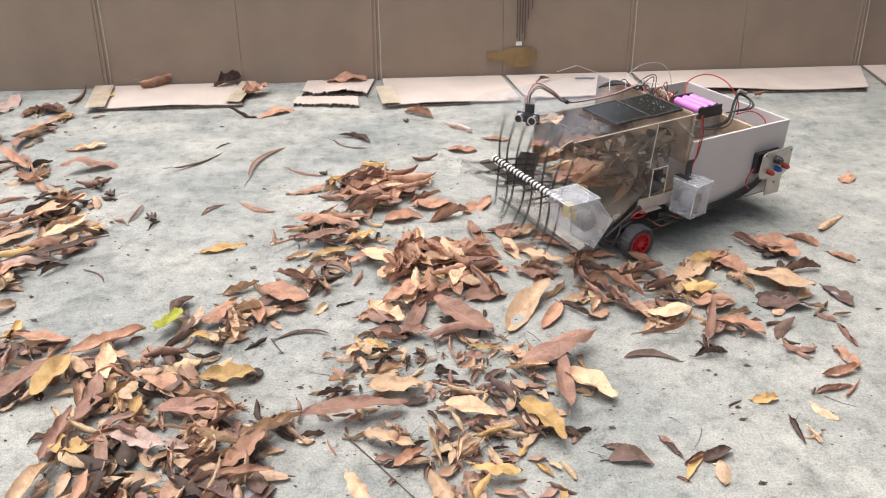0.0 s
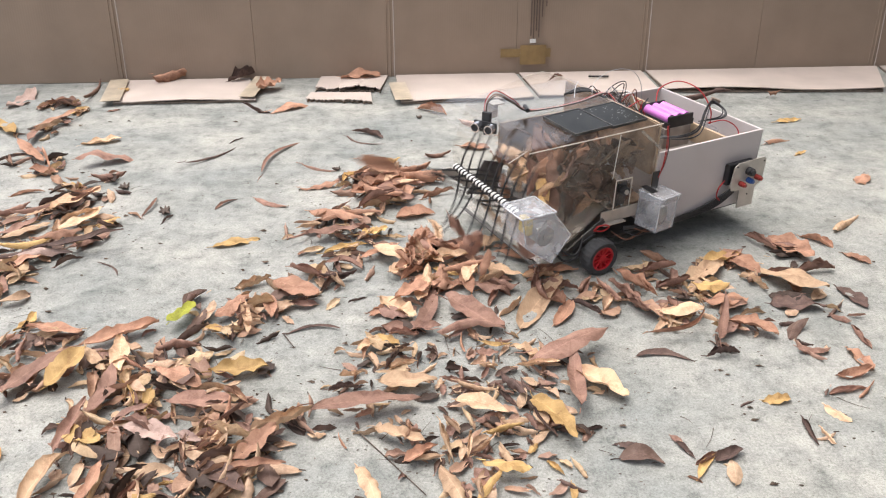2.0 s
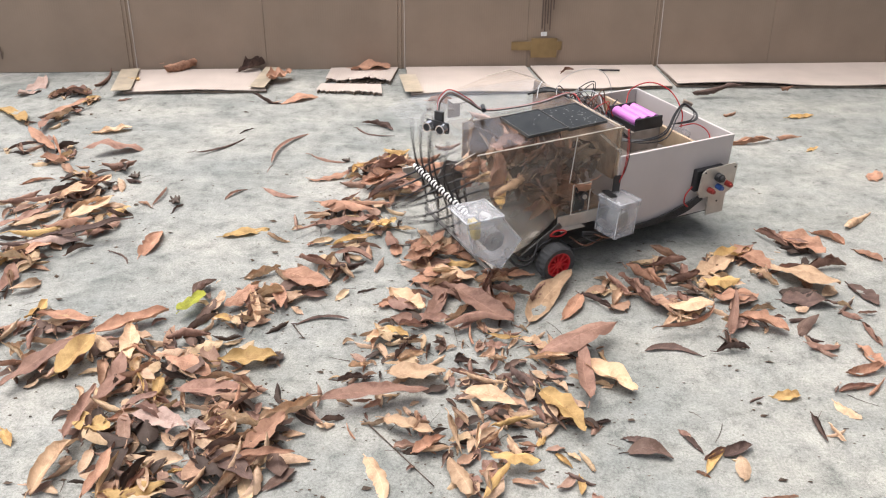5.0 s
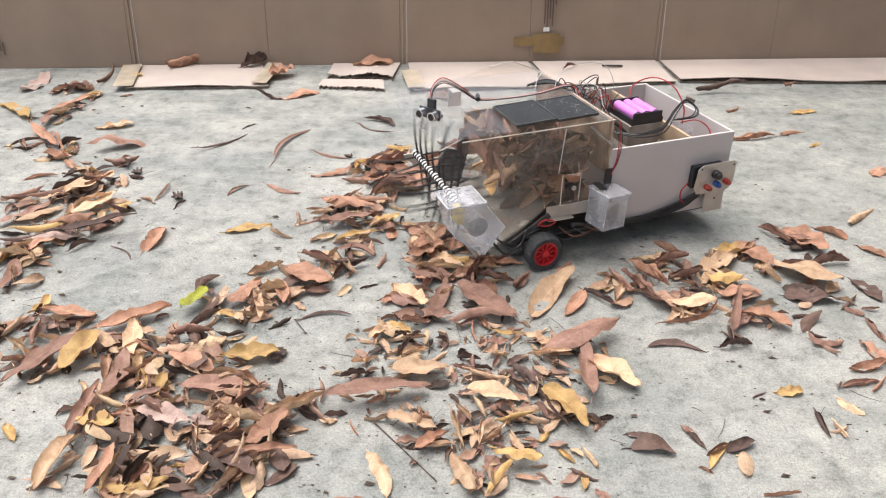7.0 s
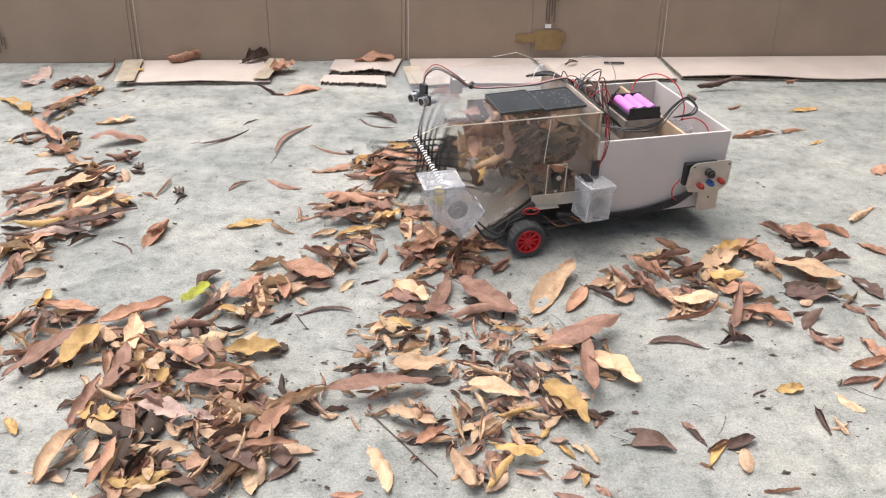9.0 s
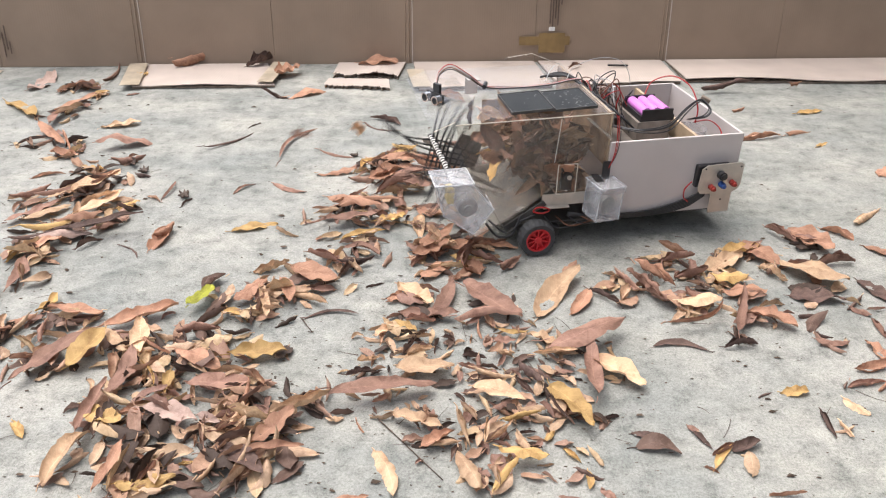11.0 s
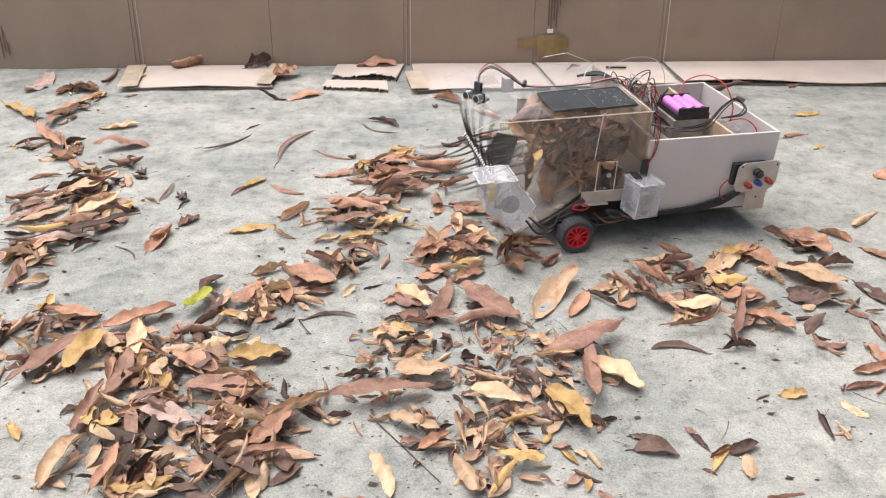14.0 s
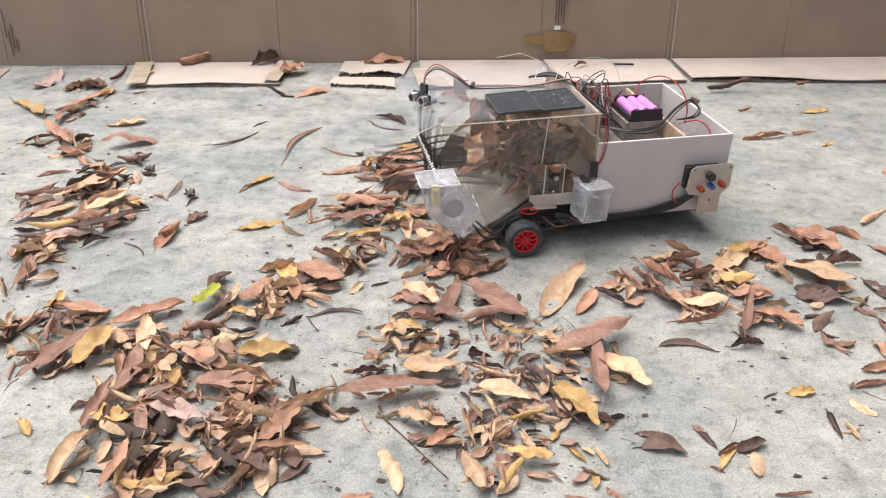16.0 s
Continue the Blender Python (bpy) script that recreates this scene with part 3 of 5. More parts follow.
# chassis
chassis = part("chassis_plate", merged(block(-0.055, 0.37, 0.045, 0.306, 0.040, 0.0455, 0.001), block(0.13, 0.372, 0.036, 0.312, 0.0458, 0.0475)), DECK, robot, "dark base plate")
for y in (0.030, 0.278):
    part("drive_motor", block(-0.022, 0.05, y, y + 0.044, 0.022, 0.0395, 0.002), BLACK, robot, "black gear motor")
part("caster", merged(disc(0.017, 0.165, 0.18, 24, 0.33, 0.018), block(0.322, 0.338, 0.160, 0.1645, 0.018, 0.0395), block(0.322, 0.338, 0.1805, 0.185, 0.018, 0.0395)), BLACK, robot, "small black caster wheel")
part("side_strip", merged(block(0.012, 0.125, 0.0335, 0.0365, 0.083, 0.106, 0.001), block(0.012, 0.06, 0.0225, 0.0333, 0.083, 0.0845)), STEEL, robot, "aluminium strip")
part("motor_plate", block(0.031, 0.066, 0.031, 0.0333, 0.108, 0.164, 0.0008), ACRYLIC, robot, "clear acrylic motor mount").matrix_basis = pose(0.006, 0.004, -0.003)
part("gear_motor", merged(block(0.038, 0.060, 0.0335, 0.0365, 0.112, 0.158, 0.002), disc(0.008, 0.022, 0.0308, 24, 0.049, 0.143)), BLACK, robot, "small black motor").matrix_basis = pose(0.006, 0.004, -0.003)
part("motor_boss", disc(0.0042, 0.0195, 0.0218, 20, 0.049, 0.143), STEEL, robot, "silver motor boss").matrix_basis = pose(0.006, 0.004, -0.003)
corners = [(0.031, 0.0302, 0.108), (0.066, 0.0302, 0.108), (0.066, 0.0302, 0.164), (0.031, 0.0302, 0.164)]
for a, b in zip(corners, corners[1:] + corners[:1]):
    part("plate_edge", tube([a, b], 0.0010, 6), ACRYLIC_EDGE, robot).matrix_basis = pose(0.006, 0.004, -0.003)
part("bolt", disc(0.0022, 0.0295, 0.0308, 12, 0.049, 0.114), SILVER, robot).matrix_basis = pose(0.006, 0.004, -0.003)
part("front_strut", prism([(-0.058, 0.05), (-0.05, 0.044), (0.02, 0.088), (0.014, 0.096)], 0.030, 0.0336), DECK, robot, "slanted dark strut")

# rear pot, turned a little
pot = part("rear_pot", merged(block(-0.027, 0.027, -0.027, -0.0252, 0, 0.062, 0), block(-0.027, 0.027, 0.0252, 0.027, 0, 0.062), block(-0.027, -0.0252, -0.025, 0.025, 0, 0.062),
                              block(0.0252, 0.027, -0.025, 0.025, 0, 0.062), block(-0.027, 0.027, -0.027, 0.027, -0.002, -0.0002)), FROSTED, robot, "translucent plastic pot with a lid")
pot.matrix_basis = pose(0.1145, 0.010, 0.070, 0, 3, 9) @ Matrix.Diagonal((0.87, 0.87, 0.98, 1))
part("lid", merged(block(-0.0295, 0.0295, -0.0295, 0.0295, 0.0625, 0.065, 0.0008), block(-0.0295, 0.0295, -0.0297, -0.0285, 0.053, 0.0622), block(-0.0297, -0.0285, -0.0283, 0.0295, 0.053, 0.0622)), FROSTED, pot)
for x, y in ((-0.0265, -0.0265), (0.0265, -0.0265), (-0.0265, 0.0265)):
    part("moulded_edge", tube([(x, y, -0.001), (x, y, 0.0625)], 0.0011, 6), EDGE, pot)
for a, b in (((-0.0295, -0.0295), (0.0295, -0.0295)), ((-0.0295, -0.0295), (-0.0295, 0.0295)), ((0.0295, -0.0295), (0.0295, 0.0295)), ((-0.0295, 0.0295), (0.0295, 0.0295))):
    part("moulded_edge", tube([(*a, 0.0648), (*b, 0.0648)], 0.0010, 6), EDGE, pot)
part("contents", disc(0.016, -0.014, 0.014, 28, 0.004, 0.024), DUST, pot, "small pale motor")
part("black_tape", block(-0.022, -0.005, -0.001, 0.034, 0.0655, 0.0662, m=pose(0, 0, 0, 0, 0, -12)), BLACK, pot, "strip of black tape")
part("tape_tab", block(0.118, 0.1325, 0.0318, 0.0336, 0.128, 0.162, m=None), BLACK, robot, "strip of black tape")

# front pot around the brush motor
outline = [(-0.183, 0.152), (-0.125, 0.152), (-0.086, 0.103), (-0.120, 0.058), (-0.172, 0.098)]
front = part("front_pot", merged(prism(outline, -0.012, -0.0102), prism([(-0.183, 0.152), (-0.1815, 0.150), (-0.1705, 0.098), (-0.172, 0.098)], -0.010, 0.045),
                                 prism([(-0.125, 0.152), (-0.086, 0.103), (-0.0875, 0.102), (-0.1265, 0.151)], -0.010, 0.045),
                                 prism([(-0.172, 0.098), (-0.1705, 0.099), (-0.119, 0.0595), (-0.120, 0.058)], -0.010, 0.045),
                                 prism([(-0.086, 0.103), (-0.0875, 0.1025), (-0.1205, 0.0595), (-0.120, 0.058)], -0.010, 0.045)), FROSTED, robot, "translucent plastic pot round the brush motor")
for a, b in (((-0.187, -0.0155), (-0.122, -0.0155)), ((-0.187, -0.0155), (-0.187, 0.047)), ((-0.122, -0.0155), (-0.122, 0.047)), ((-0.187, 0.047), (-0.122, 0.047))):
    part("moulded_edge", tube([(*a, 0.1548), (*b, 0.1548)], 0.0011, 6), EDGE, front)
part("lid", merged(block(-0.187, -0.122, -0.015, 0.047, 0.1525, 0.155, 0.0008), block(-0.187, -0.122, -0.0165, -0.0152, 0.143, 0.1555)), FROSTED, front)
front.matrix_basis = pose(-0.003, -0.002, 0.009)
rim_line = [(x, -0.0112, z) for x, z in outline]
for a, b in zip(rim_line, rim_line[1:] + rim_line[:1]):
    part("moulded_edge", tube([a, b], 0.0011, 6), EDGE, front)
for x, z in outline[:4]:
    part("moulded_edge", tube([(x, -0.0112, z), (x, 0.045, z)], 0.0009, 6), EDGE, front)
part("brush_motor", merged(disc(0.017, 0.0, 0.03, 28, -0.128, 0.104), disc(0.006, -0.004, -0.0002, 16, -0.128, 0.104)), DUST, front, "grey motor seen through the pot")
part("gear", block(-0.162, -0.150, 0.005, 0.03, 0.11, 0.138, 0.002), BRASS, front, "yellow gear housing")
part("bearing", disc(0.009, 0.0465, 0.0545, 20, -0.14, 0.12), BLACK, front)
part("far_arm", prism([(-0.15, 0.108), (-0.13, 0.108), (-0.06, 0.05), (-0.075, 0.044), (-0.148, 0.1)], 0.318, 0.322), STEEL, robot)
part("scraper_edge", block(-0.112, -0.1055, 0.047, 0.305, 0.0222, 0.0242), GREY_PLATE, robot, "dark front lip")

# control plate
plate = prism([(0.293, 0.100), (0.314, 0.098), (0.316, 0.060), (0.357, 0.060), (0.355, 0.098), (0.366, 0.104), (0.371, 0.112), (0.371, 0.152), (0.364, 0.157), (0.300, 0.155), (0.290, 0.148), (0.287, 0.110)], 0.004, 0.006)
ctrl = part("control_plate", plate, STEEL, robot, "bare aluminium plate with four buttons")
ctrl.matrix_basis = pose(0.011, 0.009, -0.008)
part("backing", merged(block(0.287, 0.352, 0.014, 0.0255, 0.108, 0.150, 0.002), block(0.300, 0.345, 0.0062, 0.0138, 0.110, 0.148)), BLACK, ctrl, "black block behind the plate")
for x, z, r, m, lab in ((0.327, 0.136, 0.0078, BLACK, "black knob"), (0.331, 0.117, 0.0055, BLUE, "blue push button"), (0.312, 0.113, 0.0052, RED_BUTTON, "red push button"), (0.352, 0.119, 0.0052, RED_BUTTON, "red push button")):
    part("button", merged(disc(r, -0.006, 0.0038, 24, x, z), disc(r * 0.7, -0.010, -0.0062, 24, x, z)), m, ctrl, lab)
for x, z in ((0.296, 0.149), (0.365, 0.149), (0.336, 0.086)):
    part("screw_hole", disc(0.0016, 0.0025, 0.0038, 10, x, z), BLACK, ctrl)

# distance sensor on its arm
sensor = part("distance_sensor", block(-0.003, -0.0005, -0.021, 0.021, -0.009, 0.009), BLACK, robot, "ultrasonic distance sensor on a small board")
sensor.matrix_basis = pose(-0.155, 0.156, 0.252, 0, 0, 32)
for y in (-0.0125, 0.0125):
    part("eye", merged(*[b for b in (disc(0.0082, -0.016, -0.0032, 28, hole=0.0062), disc(0.0062, -0.012, -0.0045, 24))]), SILVER, sensor, "silver sensor can").matrix_basis = pose(0, y, 0, 0, 0, -90)
    part("mesh_front", disc(0.0060, -0.0138, -0.0122, 24), BLACK, sensor).matrix_basis = pose(0, y, 0, 0, 0, -90)
part("clip", merged(block(0.0, 0.006, -0.008, 0.008, 0.006, 0.024, 0.001), block(0.0, 0.03, -0.004, 0.004, -0.016, -0.010, 0.001)), BLACK, sensor, "black plug")
for k, m in enumerate((BLACK, BROWN_WIRE, GREY_WIRE, RED_WIRE)):
    o = 0.0022 * k
    wire("sensor_wire", [(-0.152, 0.160 + o, 0.274), (-0.146, 0.165 + o, 0.289 + 0.5 * o), (-0.125, 0.170 + o, 0.296 + o), (-0.092, 0.172, 0.277 + o), (-0.06, 0.174 + 0.5 * o, 0.2575 + 0.3 * o), (0.0, 0.174 + 0.6 * o, 0.254), (0.06, 0.178 + o, 0.254), (0.128, 0.19 + o, 0.256), (0.15, 0.2, 0.22)], m, 0.0009)
part("cable_tie", tube([(-0.066, 0.165, 0.262), (-0.058, 0.185, 0.262)], 0.004, 8), BLACK, robot)

# batteries
holder = part("battery_holder", merged(block(0.238, 0.298, 0.152, 0.226, 0.184, 0.188), block(0.238, 0.298, 0.148, 0.1515, 0.184, 0.206), block(0.238, 0.298, 0.2265, 0.230, 0.184, 0.206), block(0.2350, 0.2378, 0.148, 0.230, 0.184, 0.195), block(0.2982, 0.3010, 0.148, 0.230, 0.184, 0.195)), BLACK, robot, "black three-cell battery holder")
holder.matrix_basis = pose(-0.014, -0.028, 0.010)
for x in (0.2485, 0.268, 0.2875):
    part("battery_cell", merged(disc(0.0093, 0.1545, 0.2205, 28, x, 0.1982), disc(0.003, 0.2207, 0.225, 12, x, 0.1982)), PINK, holder, "pink wrapped battery cell")
part("pedestal", block(0.216, 0.2805, 0.118, 0.204, 0.1555, 0.1938), DUSTY, robot, "grey block under the batteries")
part("breadboard", block(0.145, 0.215, 0.20, 0.30, 0.1555, 0.172), DECK, robot, "dark board with jumper wires")
part("controller_board", block(0.150, 0.215, 0.225, 0.285, 0.1725, 0.176), CIRCUIT, robot, "blue circuit board")

# wires
rnd = random.Random(11)
for k in range(40):
    a = Vector((rnd.uniform(0.145, 0.215), rnd.uniform(0.16, 0.30), 0.176))
    b = Vector((rnd.uniform(0.14, 0.235), rnd.uniform(0.10, 0.26), rnd.uniform(0.160, 0.20)))
    h = rnd.uniform(0.205, 0.248)
    wire("jumper_wire", [a, a.lerp(b, 0.2) + Vector((0, rnd.uniform(-0.01, 0.01), (h - a.z) * 0.75)), a.lerp(b, 0.5) + Vector((rnd.uniform(-0.02, 0.02), 0.0, h - max(a.z, b.z) + 0.01)), a.lerp(b, 0.85) + Vector((0, 0, (h - b.z) * 0.5)), b],
         (RED_WIRE, BLACK, BROWN_WIRE, BLACK, GREY_WIRE, BLACK, BROWN_WIRE, BLACK)[k % 8], 0.0010)
wire("red_lead", [(0.262, 0.20, 0.212), (0.282, 0.215, 0.236), (0.315, 0.20, 0.250), (0.336, 0.165, 0.240), (0.338, 0.13, 0.212), (0.333, 0.12, 0.185)], RED_WIRE, 0.0013)
wire("red_lead", [(0.333, 0.125, 0.185), (0.35, 0.10, 0.196), (0.362, 0.075, 0.182), (0.35, 0.06, 0.150)], RED_WIRE, 0.0012)
for k in range(4):
    o = 0.003 * k + rnd.uniform(-0.002, 0.004)
    wire("black_lead", [(0.150, 0.16 + o, 0.18), (0.165, 0.10 + o, 0.196), (0.20, 0.062 + o, 0.198 + 0.4 * o), (0.255, 0.07 + o, 0.196 + o), (0.305, 0.105 + o, 0.215 + 0.5 * o), (0.345, 0.135, 0.220 + 0.6 * o), (0.352, 0.115 - o, 0.215), (0.335, 0.10 - o, 0.207), (0.33, 0.13 + 2 * o, 0.19 - o)], BLACK, 0.0012)
for k in range(4):
    wire("deck_lead", [(0.06 + 0.01 * k, 0.23, 0.2525), (0.11, 0.235 - 0.008 * k, 0.2555), (0.15, 0.20 - 0.01 * k, 0.232), (0.185, 0.15 - 0.01 * k, 0.205), (0.21, 0.11, 0.182)], BLACK, 0.0022)
for k in range(6):
    o = 0.0035 * k
    wire("underside_cable", [(0.06, 0.028, 0.070 - 0.3 * o), (0.14, 0.030 - 0.2 * o, 0.052 + 0.35 * o), (0.22, 0.029, 0.050 + 0.5 * o), (0.285, 0.027, 0.060 + 0.9 * o), (0.318, 0.020, 0.085 + 0.6 * o)], BLACK, 0.0022)
for k, m in enumerate((RED_WIRE, RED_WIRE, BLACK)):
    wire("side_wire", [(0.1335 + 0.002 * k, 0.0325, 0.245), (0.137 + 0.003 * k, 0.031, 0.21), (0.136 + 0.002 * k, 0.031, 0.175), (0.128, 0.030, 0.150)], m, 0.0007)
wire("wheel_wire", [(-0.005, 0.028, 0.078), (0.0, 0.022, 0.088), (0.014, 0.02, 0.088), (0.024, 0.024, 0.080), (0.012, 0.026, 0.074), (-0.004, 0.03, 0.076)], RED_WIRE, 0.0015)
wire("wheel_wire", [(-0.09, 0.03, 0.062), (-0.07, 0.022, 0.038), (-0.045, 0.02, 0.040), (-0.03, 0.026, 0.06), (0.0, 0.03, 0.07)], BLACK, 0.0022)
wire("wheel_wire", [(-0.085, 0.03, 0.068), (-0.06, 0.018, 0.048), (-0.04, 0.020, 0.052), (-0.028, 0.028, 0.07)], BLACK, 0.0018)
wire("control_wire", [(0.288, 0.02, 0.115), (0.278, 0.022, 0.10), (0.28, 0.024, 0.082), (0.29, 0.024, 0.072)], RED_WIRE, 0.0013)
for k in range(5):
    wire("loose_lead", [(0.02 + 0.02 * k, 0.035, 0.062), (0.04 + 0.02 * k, 0.018 - 0.002 * k, 0.046 + 0.004 * k), (0.08 + 0.015 * k, 0.022, 0.05), (0.12 + 0.01 * k, 0.03, 0.056)], (BLACK, BROWN_WIRE)[k % 2], 0.0013)
wire("thin_pale_wire", [(0.10, 0.20, 0.252), (0.12, 0.22, 0.270), (0.17, 0.235, 0.281), (0.215, 0.23, 0.277), (0.235, 0.22, 0.25), (0.24, 0.215, 0.20)], GREY_WIRE, 0.0006)
part("loose_plug", block(-0.009, 0.009, -0.005, 0.005, -0.004, 0.004, 0.001, pose(0.356, 0.138, 0.223, 0, 20, -35)), TORN, robot, "brown taped connector")
wire("white_whip", [(0.06, 0.20, 0.2545), (0.072, 0.215, 0.268), (0.085, 0.225, 0.275)], GREY_WIRE, 0.0008)

# ---- leaves ----
def leaf_shape(length, width, style, seed, nu=16, nv=8):
    """Blade and stalk of a dry leaf lying along x: 0 wavy, 1 rolled up, 2 narrow and arched. Returns points, faces and blade coordinates."""
    r = random.Random(seed)
    ea, eb = r.uniform(0.5, 0.85), r.uniform(0.6, 1.0)
    peak = (ea / (ea + eb)) ** ea * (eb / (ea + eb)) ** eb
    fold, cup = (r.uniform(0.0, 0.35), r.uniform(0.1, 0.9)) if style == 0 else ((r.uniform(0.2, 0.6), r.uniform(1.2, 2.8)) if style == 1 else (r.uniform(0.3, 0.8), r.uniform(0.3, 1.2)))
    arch, bow, twist = r.uniform(-0.05, 0.04) * length, r.uniform(-0.09, 0.09) * length, r.uniform(-0.3, 0.3)
    if style == 2:
        bow, arch, twist = r.choice((-1, 1)) * r.uniform(0.08, 0.2) * length, r.uniform(-0.02, 0.05) * length, r.uniform(-0.9, 0.9)
    if style == 1:
        arch = r.uniform(-0.03, 0.07) * length
    phase, waves, wavy = r.uniform(0, 6.3), r.uniform(1.5, 3.5), r.uniform(0.03, 0.12) * width * (1 if style != 2 else 0.6)
    lip, tip = r.uniform(-0.25, 0.55), r.uniform(-0.2, 0.9) * 0.05 * length
    crush = min(width, 0.03) * (0.024 if style == 0 else 0.04 if style == 1 else 0.02)
    # two or three sharp creases where the dry blade has bent
    creases = []
    for _ in range(r.choice((1, 2, 3)) if style != 2 else 1):
        w = r.uniform(0, math.pi)
        creases.append((math.cos(w), math.sin(w), r.uniform(-0.3, 0.3) * length, r.uniform(-0.14, 0.2) * (1.5 if style == 1 else 1)))
    pts, uv = [], []
    for i in range(nu + 1):
        s = i / nu
        half = 0.5 * width * s ** ea * (1 - s) ** eb / peak + 0.0004
        jag = [1 + r.gauss(0, 0.028) - (0.22 if r.random() < 0.035 else 0) for _ in (0, 1)]
        cx, cy = (s - 0.5) * length, bow * math.sin(math.pi * s)
        cz = arch * math.sin(math.pi * s) + tip * max(0, s - 0.6) / 0.4
        turn = twist * (s - 0.5)
        for j in range(nv + 1):
            v = 2 * j / nv - 1
            d = half * abs(v) * (1 + (jag[v > 0] - 1) * abs(v) ** 3)
            # roll the blade round the rib by its distance from it
            a = fold + cup * abs(v) * (1 + lip * s) + (0.25 * math.sin(7 * s + phase) if v > 0 else 0.25 * math.sin(6 * s + 2 * phase))
            y, z = math.copysign(d * math.cos(a * 0.55), v) if v else 0.0, d * math.sin(a * 0.55)
            z += wavy * abs(v) * math.sin(2 * math.pi * waves * s + phase + (1.3 if v > 0 else 0))
            y, z = y * math.cos(turn) - z * math.sin(turn), y * math.sin(turn) + z * math.cos(turn)
            z += sum(k * abs(cx * ca + y * sa - c) for ca, sa, c, k in creases)
            pts.append((cx, cy + y + crush * r.gauss(0, 0.5), cz + z + crush * r.gauss(0, 1)))
            uv.append((s, 0.5 + 0.5 * v))
    faces = [(i * (nv + 1) + j, (i + 1) * (nv + 1) + j, (i + 1) * (nv + 1) + j + 1, i * (nv + 1) + j + 1) for i in range(nu) for j in range(nv)]
    base, k = len(pts), 0.0011
    stalk = r.uniform(0.08, 0.22) * length
    side = r.uniform(-0.4, 0.4) * stalk
    for q, rr in ((0.0, k), (0.5, k * 0.8), (1.0, k * 0.7)):
        x, y, z = -0.5 * length - stalk * q + 0.004, side * q * q, 0.0005 + 0.15 * stalk * q * (1 - q)
        for w in range(3):
            pts.append((x, y + rr * math.cos(2.1 * w), z + rr * math.sin(2.1 * w)))
            uv.append((0.0, 0.5))
    faces += [(base + 3 * q + w, base + 3 * q + (w + 1) % 3, base + 3 * q + 3 + (w + 1) % 3, base + 3 * q + 3 + w) for q in range(2) for w in range(3)]
    return pts, faces, uv


def leaf_data(name, pieces, material):
    """One mesh from leaf shapes."""
    pts, faces, uvs = [], [], []
    for p, f, u in pieces:
        n = len(pts)
        pts += p
        faces += [tuple(n + i for i in q) for q in f]
        uvs += u
    me = bpy.data.meshes.new(name)
    me.from_pydata(pts, [], faces)
    layer = me.uv_layers.new(name="UVMap")
    for loop in me.loops:
        layer.data[loop.index].uv = uvs[loop.vertex_index]
    me.polygons.foreach_set("use_smooth", [True] * len(me.polygons))
    me.materials.append(material)
    return me


LEAF_WORDS = ("dry tan leaf", "rust-brown dry leaf", "yellow ochre fallen leaf", "reddish-brown dry leaf", "dark brown withered leaf", "pale pinkish dry leaf", "yellow-green fallen leaf")
LIES = ("lying wavy", "curled up", "narrow and arched")
lying = []          # x, y, length, top of every leaf laid so far


def resting_height(x, y, length, step=0.0016, most=0.017):
    n = sum(1 for a, b, l in lying if math.hypot(a - x, b - y) < 0.33 * (l + length))
    lying.append((x, y, length))
    return min(most, step * n)


def loose_leaf(length, width, colour, style, seed, where):
    me = leaf_data("dry_leaf", [leaf_shape(length, width, style, seed)], LEAVES[colour])
    return tagged(new("dry_leaf", me), LEAF_WORDS[colour] + " " + LIES[style] + " " + where, "leaf", "fallen leaves")


def lay(ob, x, y, z, heading, seed):
    """The pose of a leaf with its lowest point at height z."""
    r = random.Random(seed * 7 + 3)
    flip = 180 if r.random() < 0.3 else 0
    m = pose(0, 0, 0, flip + r.uniform(-4, 4), r.uniform(-2, 2), heading)
    low = sorted((m @ v.co).z for v in ob.data.vertices)[len(ob.data.vertices) // 9]
    return Matrix.Translation((x, y, z - low + 0.0006)) @ m


NEAR_LEFT_DRIFT_A = [
    (-0.472, 0.955, 29, 0.109, 0.038, 1, 0), (-0.648, 0.944, 37, 0.037, 0.02, 1, 0),
    (-0.634, 0.993, 77, 0.05, 0.021, 2, 0), (-0.57, 0.956, 5, 0.074, 0.033, 1, 0),
    (-0.666, 0.907, 17, 0.039, 0.021, 1, 1), (-0.595, 0.906, 105, 0.061, 0.025, 3, 1),
    (-0.605, 0.856, 17, 0.035, 0.019, 1, 1), (-0.369, 0.915, 17, 0.059, 0.032, 3, 1),
    (-0.346, 0.883, 1, 0.028, 0.015, 0, 1), (-0.386, 0.897, -65, 0.052, 0.011, 4, 1),
    (-0.482, 0.887, -46, 0.067, 0.02, 0, 0), (-0.371, 0.777, -20, 0.042, 0.017, 3, 1),
    (-0.401, 0.734, -6, 0.035, 0.016, 1, 1), (-0.249, 0.807, 38, 0.022, 0.012, 3, 1),
]
